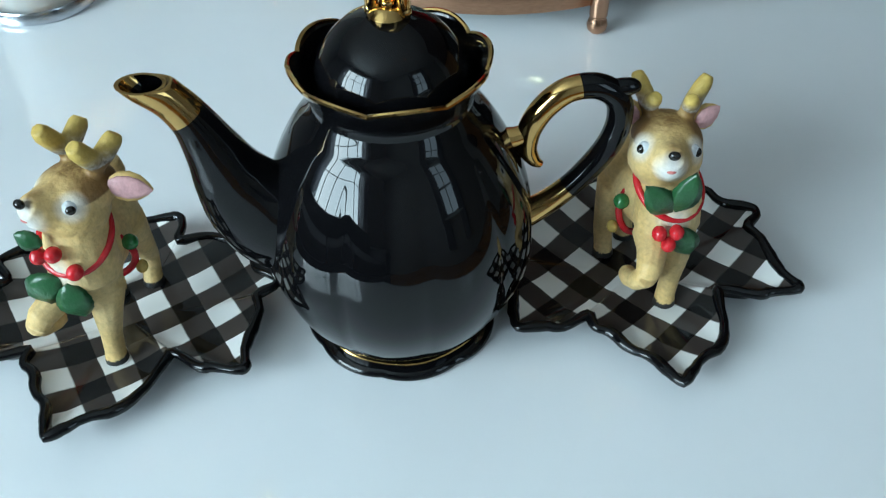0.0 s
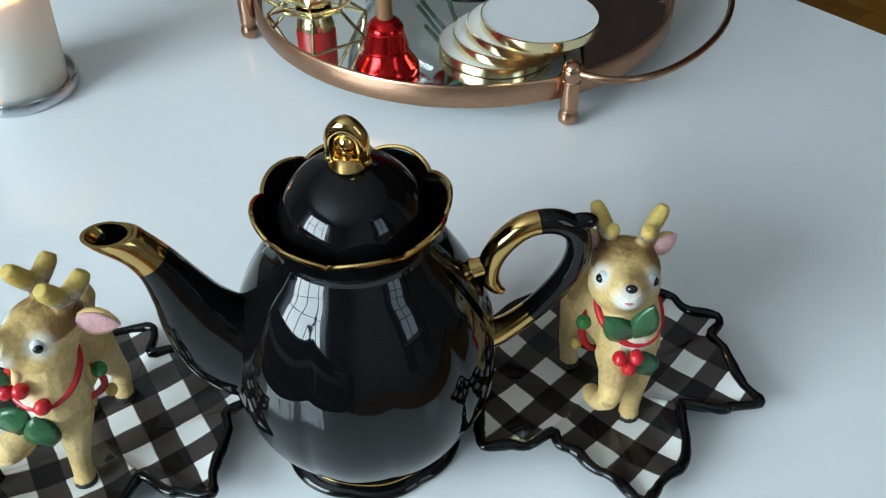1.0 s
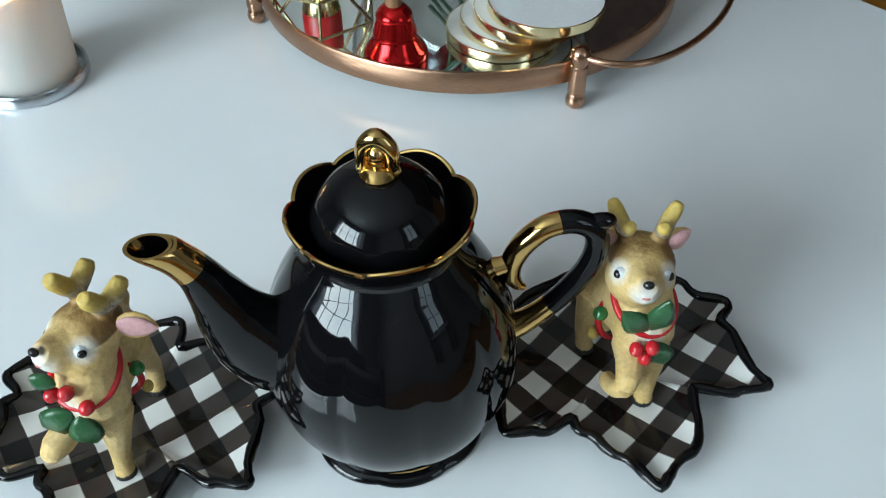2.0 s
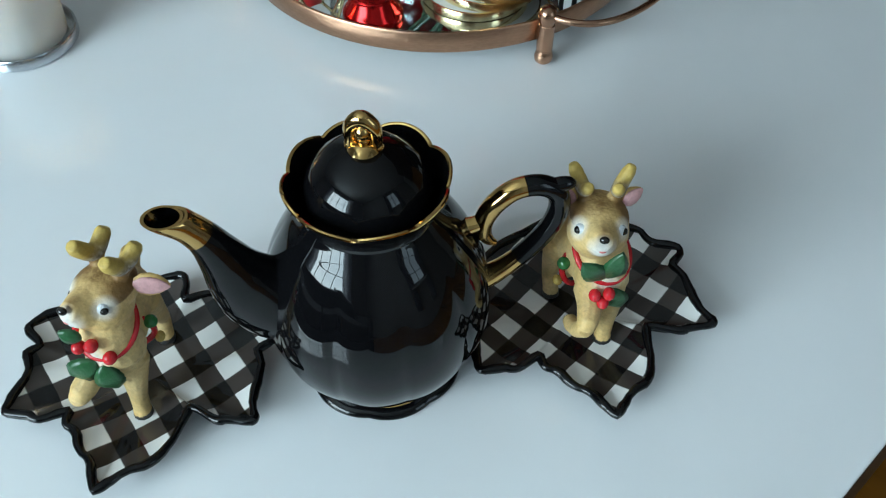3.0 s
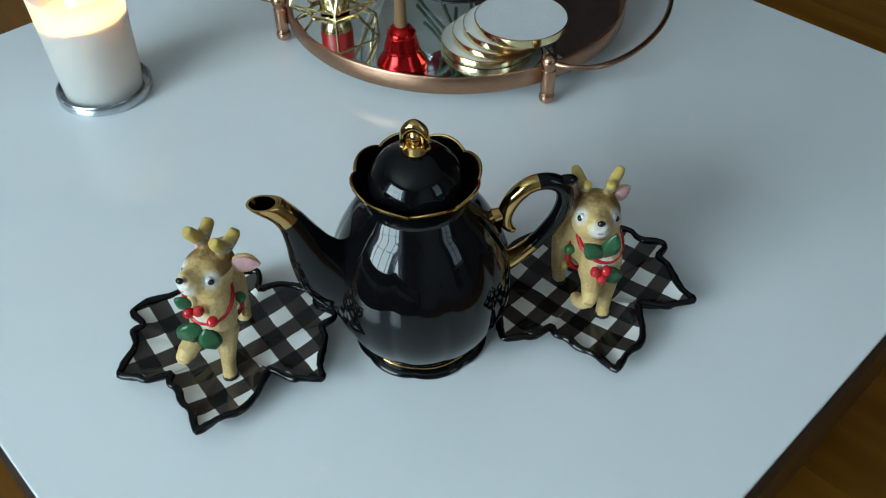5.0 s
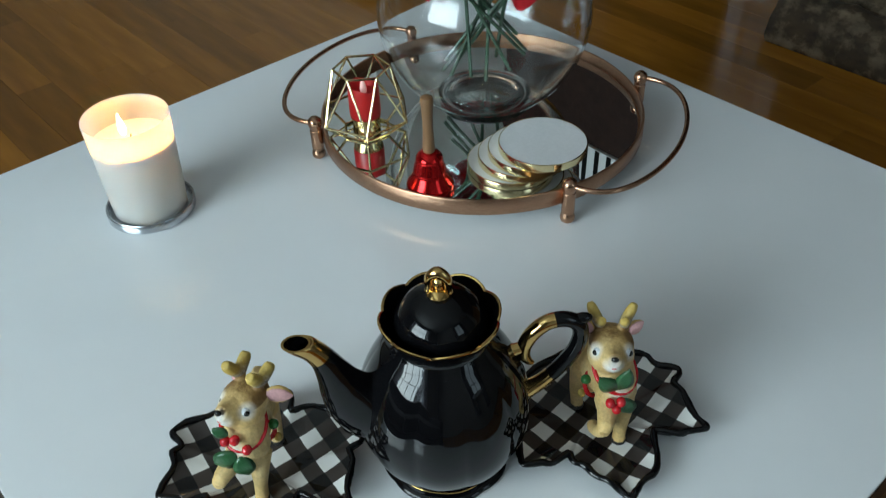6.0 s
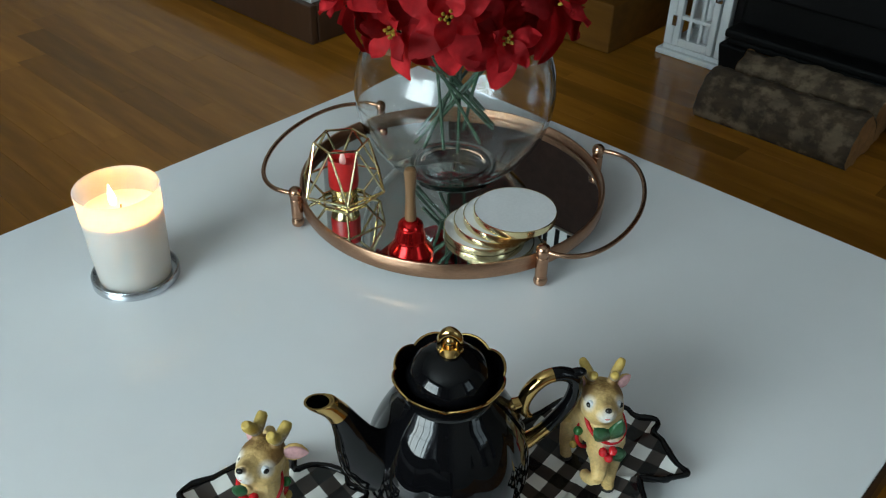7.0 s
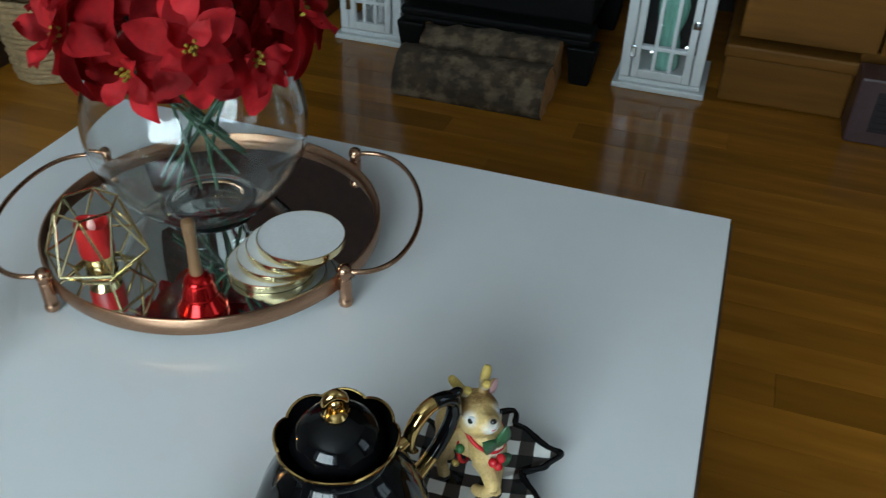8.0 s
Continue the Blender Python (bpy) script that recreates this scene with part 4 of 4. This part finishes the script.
        leaf((0.0260, -0.0080, 0.0860), (0.0250, -0.0190, 0.0925), 0.0048, 0.001)
        spots = ((0.0255, -0.0115, 0.0795), (0.0265, -0.0040, 0.0815), (0.0280, 0.0036, 0.0716))
    for spot in spots:
        extra(ball(bm, spot, (0.0042, 0.0038, 0.0040), (0, 20, turn)), RED, 0.12)
    bmesh.ops.recalc_face_normals(bm, faces=bm.faces)
    me = bpy.data.meshes.new("deer_figurine")
    bm.to_mesh(me)
    bm.free()
    for p in me.polygons:
        p.use_smooth = True
    me.materials.append(M_PAINT)
    ob = new("deer_figurine", me)
    ob.matrix_basis = m
    return tagged(ob, label, "figurine", "reindeer figurines")


deer_figurine(pose(0.2436, 0.2510, TOP + 0.0056, 0, 0, -18.9), "tan resin reindeer figurine with green leaves under chin", True, -27)
deer_figurine(pose(0.0884, 0.0094, TOP + 0.0056, 0, 0, -40.1), "tan resin reindeer figurine with red berries and collar", False, -33)

# ---- the lit candle ----
CX, CY = -0.316, 0.122
candle = thing("jar_candle", pose(CX, CY, TOP), "lit white candle in frosted glass on a metal lid", "candle")
part("metal_lid", lathe([(0, 0.0), (0.0485, 0.0), (0.0500, 0.0015), (0.0500, 0.0100), (0.0490, 0.0115), (0.0475, 0.0110), (0.0470, 0.0045), (0, 0.0045)], 72), M_STEEL, candle, "brushed silver metal lid")
glass = part("glass_cup", lathe([(0, 0.0050), (0.0385, 0.0050), (0.0410, 0.0075), (0.0425, 0.030), (0.0465, 0.1225), (0.0462, 0.1240), (0.0454, 0.1235), (0.0450, 0.1150)], 72), M_FROST, candle, "frosted white glass")
wax = part("wax", lathe([(0, 0.0085), (0.0378, 0.0085), (0.0400, 0.011), (0.0446, 0.0935), (0.0425, 0.0918), (0.030, 0.0905), (0.0, 0.0902)], 64), M_WAX, candle, "melted ivory wax")
part("wick", tube([(0, 0, 0.0895), (0.0005, 0, 0.096), (0.0018, 0.0006, 0.1015)], [0.0011, 0.0010, 0.0007], 8), M_WICK, wax)
flame = part("flame", lathe([(0.0, 0.0985), (0.0028, 0.1005), (0.0042, 0.1050), (0.0040, 0.1100), (0.0024, 0.1170), (0.0009, 0.1230), (0, 0.126)], 20), M_FLAME, wax, "yellow candle flame", m=pose(-0.001, -0.0005, 0, 2, -3, 0))
flame.visible_shadow = False
d = bpy.data.lights.new("candle_light", "POINT")
d.energy, d.color, d.shadow_soft_size = 0.46, (1.0, 0.40, 0.085), 0.006
new("candle_light", d).location = (CX, CY, TOP + 0.111)

# ---- the round mirror tray and what stands on it ----
RX, RY, RR = -0.165, 0.505, 0.199
tray = thing("mirror_tray", pose(RX, RY, TOP), "round mirror tray with rose-copper rim and handles", "tray")
part("rim", lathe([(RR - 0.006, 0.0200), (RR, 0.0200), (RR + 0.0010, 0.0215), (RR + 0.0010, 0.0385), (RR, 0.0400), (RR - 0.0022, 0.0400), (RR - 0.0028, 0.0385), (RR - 0.0028, 0.0255), (RR - 0.006, 0.0255)], 128, closed=True), M_BAND, tray, "rose-copper rim band")
part("mirror_plate", lathe([(0, 0.0210), (RR - 0.0062, 0.0210), (RR - 0.0062, 0.0275), (0, 0.0275)], 96), M_MIRROR, tray, "round mirror glass")
MIR = TOP + 0.0277
for centre in (21.0, 203.5):
    ends = []
    for s in (-1, 1):
        a = radians(centre + s * 38)
        px, py_ = 0.2075 * math.cos(a), 0.2075 * math.sin(a)
        bm = lathe([(0, 0.0), (0.0045, 0.0004), (0.0078, 0.0035), (0.0085, 0.0075), (0.0074, 0.0118), (0.0066, 0.0135), (0.0066, 0.0150), (0.0074, 0.0160), (0.0074, 0.0400), (0.0066, 0.0410), (0.0066, 0.0425), (0.0080, 0.0450), (0.0088, 0.0495), (0.0076, 0.0545), (0.0045, 0.0572), (0, 0.058)], 32)
        post = part("foot_post", bm, M_COPPER, tray, "ball-ended copper foot", m=pose(px, py_, 0))
        ends.append((px, py_))
    ux, uy = math.cos(radians(centre)), math.sin(radians(centre))
    wx, wy = -uy, ux
    half, near, far_ = 0.2075 * math.sin(radians(38)), 0.2075 * math.cos(radians(38)), 0.2490
    pts = []
    for k in np.linspace(-1, 1, 49):
        ang = k * math.pi / 2
        lat = half * math.sin(ang) * (1 + 0.16 * math.cos(ang) * abs(math.sin(ang)))
        out = near + (far_ - near) * abs(math.cos(ang)) ** 0.92
        pts.append((ux * out + wx * lat, uy * out + wy * lat, 0.0490))
    part("handle", tube(pts, 0.0030, 12), M_COPPER, tray, "thin bent copper handle")

# coasters
coaster = None
for k, (dx, dy) in enumerate(((-0.028, -0.022), (-0.020, -0.013), (-0.011, -0.006), (0.0, 0.0))):
    m = pose(-0.031 + dx, 0.471 + dy, MIR + 0.0092 * k, 0, 0, 37 * k)
    if coaster is None:
        coaster = thing("coaster", m, "round white coaster with gold edge in a fanned stack", "coaster", "stack of coasters")
        part("disc", lathe([(0, 0.0003), (0.0484, 0.0003), (0.0490, 0.0085), (0, 0.0085)], 64), M_CORK, coaster, "matt white top")
        part("gold_edge", lathe([(0.0486, 0.0), (0.0500, 0.0005), (0.0502, 0.0045), (0.0500, 0.0085), (0.0488, 0.0090)], 64), M_BRASS, coaster, "shiny gold edge")
    else:
        copy_thing(coaster, m)

# hand bell
bell = thing("hand_bell", pose(-0.0915, 0.3545, MIR), "shiny red metal hand bell with wooden handle", "bell")
part("bell_body", lathe([tuple(q) for q in spline([(0.0255, 0.0), (0.0270, 0.0020), (0.0265, 0.0075), (0.0225, 0.0135), (0.0185, 0.0200), (0.0175, 0.0235), (0.0185, 0.0245), (0.0180, 0.0265), (0.0155, 0.0350), (0.0145, 0.0390), (0.0152, 0.0400), (0.0140, 0.0430), (0.0100, 0.0475), (0.0060, 0.0490)], 4)] + [(0, 0.049)], 48), M_REDMETAL, bell, "shiny red stepped bell")
part("handle", lathe([(0, 0.048), (0.0062, 0.048), (0.0068, 0.052), (0.0060, 0.070), (0.0056, 0.085), (0.0066, 0.104), (0.0072, 0.110), (0.0062, 0.1150), (0.003, 0.1170), (0, 0.117)], 24), M_BELLWOOD, bell, "turned wooden handle")

# wire candle holder
holder = thing("geometric_candle_holder", pose(-0.2354, 0.3779, MIR, 0, 0, -66.5), "gold wire geometric holder with small red candle", "candle holder")
base_ring = [Vector((0.0554 * math.cos(a), 0.0554 * math.sin(a), 0.0241)) for a in (2 * math.pi * (k + 0.5) / 6 for k in range(6))]
top_ring = [Vector((0.0333 * math.cos(a), 0.0333 * math.sin(a), 0.0852)) for a in (2 * math.pi * k / 6 for k in range(6))]
seat_ring = [Vector((0.030 * math.cos(a), 0.030 * math.sin(a), 0.0016)) for a in (2 * math.pi * (k + 0.5) / 6 for k in range(6))]
for k in range(6):
    j = (k + 1) % 6
    for a, b in ((base_ring[k], base_ring[j]), (base_ring[k], top_ring[k]), (base_ring[k], top_ring[j]), (top_ring[k], top_ring[j]), (seat_ring[k], seat_ring[j]), (seat_ring[k], base_ring[k])):
        part("rod", tube([a, b], 0.0016, 6), M_BRASS, holder)
part("cup", lathe([(0, 0.0015), (0.0165, 0.0015), (0.0175, 0.003), (0.0160, 0.0110), (0.0180, 0.0205), (0.0186, 0.0225), (0.0170, 0.0225), (0, 0.0200)], 40), M_BRASS, holder, "gold cup")
red = part("small_candle", lathe([(0, 0.0228), (0.0180, 0.0228), (0.0190, 0.027), (0.0187, 0.056), (0.0180, 0.0620), (0.0165, 0.0612), (0.0150, 0.0530), (0, 0.0500)], 40, lambda a, r, z: (1, 0.0022 * math.cos(3 * a) if z > 0.0605 and r > 0.01 else 0)), M_REDWAX, holder, "red candle with hollow top")
part("flame_tip", lathe([(0, 0.0500), (0.0036, 0.053), (0.0044, 0.058), (0.0026, 0.066), (0, 0.071)], 16), M_TIP, red, "pale plastic flame tip")

# glass bowl with poinsettias
VX, VY = -0.193, 0.537
vase = thing("glass_bowl_vase", pose(VX, VY, MIR), "round clear glass bowl vase on the mirror tray", "vase")
R, cz = 0.130, 0.118
outer = [(0.0, 0.0042), (0.046, 0.0042)]
for k in range(25):
    a = radians(-66 + 121 * k / 24)
    outer.append((R * math.cos(a), cz + R * math.sin(a)))
outer.append((0.0775, outer[-1][1] + 0.003))
inner = [(0.0745, outer[-1][1])]
for k in range(25):
    a = radians(55 - 117 * k / 24)
    inner.append(((R - 0.0035) * math.cos(a), cz + (R - 0.0035) * math.sin(a)))
inner += [(0.050, 0.0088), (0.044, 0.0072), (0.0, 0.0072)]
bowl = part("bowl", lathe(outer + inner, 96), M_GLASS, vase, "clear blown glass")
bowl.visible_shadow = False
foot_glass = part("glass_foot", lathe([(0.040, 0.0), (0.0475, 0.0), (0.0490, 0.0020), (0.0475, 0.0041), (0.040, 0.0041)], 72, closed=True), M_GLASS, vase, "thick clear glass foot ring")
foot_glass.visible_shadow = False

rng = random.Random(7)


def bract(length, wide, droop, seed):
    """One pointed, folded cloth petal along +x."""
    bm = bmesh.new()
    r = random.Random(seed)
    rows_ = []
    tw, wave = r.uniform(-0.3, 0.3), r.uniform(0, 6)
    for i in range(10):
        k = i / 9
        w = wide * (math.sin(math.pi * min(1, k * 0.94 + 0.03) ** 0.80) ** 0.85) * (1 + 0.10 * math.sin(5 * k + wave)) + 0.0006
        x = length * (k - 0.10 * droop * k * k)
        z = -droop * length * k * k * 0.55 + 0.10 * length * k
        row = []
        for t in (-1, -0.6, -0.2, 0.2, 0.6, 1):
            fold = 0.22 * w * abs(t) + 0.0035 * math.sin(9 * k + 2 * t + wave) * k
            row.append(bm.verts.new((x, w * t * 0.98, z + fold + tw * w * t)))
        rows_.append(row)
    for a, b in zip(rows_, rows_[1:]):
        for s in range(5):
            bm.faces.new((a[s], b[s], b[s + 1], a[s + 1]))
    bmesh.ops.solidify(bm, geom=bm.faces[:], thickness=0.0006)
    return bm


BIG = [part("petal", bract(0.058, 0.0175, 0.5 + 0.25 * k, k), M_PETAL).data for k in range(4)]
SMALL = [part("petal", bract(0.038, 0.0125, 0.1 + 0.2 * k, 10 + k), M_PETAL).data for k in range(3)]
for o in [o for o in scene.collection.objects if o.name.startswith("petal")]:
    bpy.data.objects.remove(o)


bm = bmesh.new()
ball(bm, (0, 0, 0), (0.0024, 0.0024, 0.0042), sub=1)
o = part("bud", bm, M_BUD)
BUD = o.data
bpy.data.objects.remove(o)


def poinsettia(head, out, stem_foot, label):
    """One stem with a head of two rings of red bracts and yellow buds."""
    fl = thing("poinsettia", Matrix.Translation(head) @ out.to_track_quat("Z", "Y").to_matrix().to_4x4() @ pose(0, 0, 0, 0, 0, rng.uniform(0, 360)), label, "flower", "poinsettias in the glass bowl")
    for ring, n, tilt, lift in ((BIG, 6, 12, 0.0), (BIG, 5, -10, 0.008), (SMALL, 5, -32, 0.014)):
        for k in range(n):
            p = new("petal", rng.choice(ring))
            p.parent = fl
            s = rng.uniform(0.85, 1.1)
            p.matrix_basis = pose(0, 0, lift, 0, tilt + rng.uniform(-14, 14), 360 * (k + 0.5 * (ring is SMALL)) / n + rng.uniform(-14, 14)) @ pose(0.006, 0, 0) @ Matrix.Diagonal((s, s, s, 1))
    for k in range(7):
        a, r = 2.4 * k, 0.0032 * math.sqrt(k)
        b = new("bud", BUD)
        b.parent = fl
        b.matrix_basis = pose(r * math.cos(a), r * math.sin(a), 0.019 + 0.003 * rng.random())
    inv = fl.matrix_basis.inverted()
    s0, s1 = inv @ Vector(stem_foot), Vector((0, 0, -0.004))
    bend = inv @ (Vector(head).lerp(Vector(stem_foot), 0.35) + Vector((0, 0, -0.01)) - 0.02 * out)
    part("stem", tube(spline([s1, bend, s0], 8), 0.0023, 8), M_LEAF, fl, "dark green stem")
    return fl


for k in range(12):
    a = radians(-22 + 30 * k)
    out = Vector((math.cos(a), math.sin(a), 0.15 + 0.35 * (k % 2))).normalized()
    r = 0.110 + 0.014 * (k % 2)
    head = Vector((VX + r * math.cos(a), VY + r * math.sin(a), TOP + 0.258 + 0.026 * (k % 2)))
    b = a + radians(140 + 25 * (k % 3))
    poinsettia(head, out, (VX + 0.052 * math.cos(b), VY + 0.052 * math.sin(b), MIR + 0.030 + 0.004 * k), "red cloth poinsettia on a dark green stem")
for k in range(6):
    a = radians(5 + 60 * k)
    out = Vector((0.8 * math.cos(a), 0.8 * math.sin(a), 0.70 + 0.2 * (k % 2))).normalized()
    head = Vector((VX + 0.085 * math.cos(a), VY + 0.085 * math.sin(a), TOP + 0.322 + 0.015 * (k % 2)))
    poinsettia(head, out, (VX + 0.020 * math.cos(a), VY + 0.020 * math.sin(a), TOP + 0.215), "red cloth poinsettia on a dark green stem")

# ---- the floor, board by board ----
floor = thing("floor", pose(0, 0, 0), "honey-brown oak strip floor with satin varnish", "floor", kind="structure")
part("subfloor", box(X0 - 0.1, X1 + 0.1, Y0 - 0.1, Y1 + 0.1, -0.06, -0.012), M_GAP, floor, smooth=False)
PW, LENGTHS = 0.083, (0.55, 0.85, 1.15)
boards = [box(0, n - 0.0006, 0, PW - 0.0006, -0.0118, 0.0) for n in LENGTHS]
BOARD = []
for bm in boards:
    me = bpy.data.meshes.new("plank")
    bm.to_mesh(me)
    me.materials.append(M_FLOOR)
    BOARD.append(me)
rest = bmesh.new()
frng = random.Random(3)
y = Y0
while y < Y1:
    x = X0 - frng.uniform(0, 0.5)
    while x < X1:
        k = frng.randrange(3)
        if 0.1 < y < 2.0 and -2.4 < x < 1.1:
            p = new("plank", BOARD[k])
            p.parent = floor
            p.location = (x, y, frng.uniform(-0.0004, 0.0))
        else:
            box(max(x, X0), min(x + LENGTHS[k], X1) - 0.0006, y, min(y + PW, Y1) - 0.0006, -0.0118, 0, bm=rest)
        x += LENGTHS[k]
    y += PW
tagged(part("planks", rest, M_FLOOR, floor, smooth=False), kind="stuff")
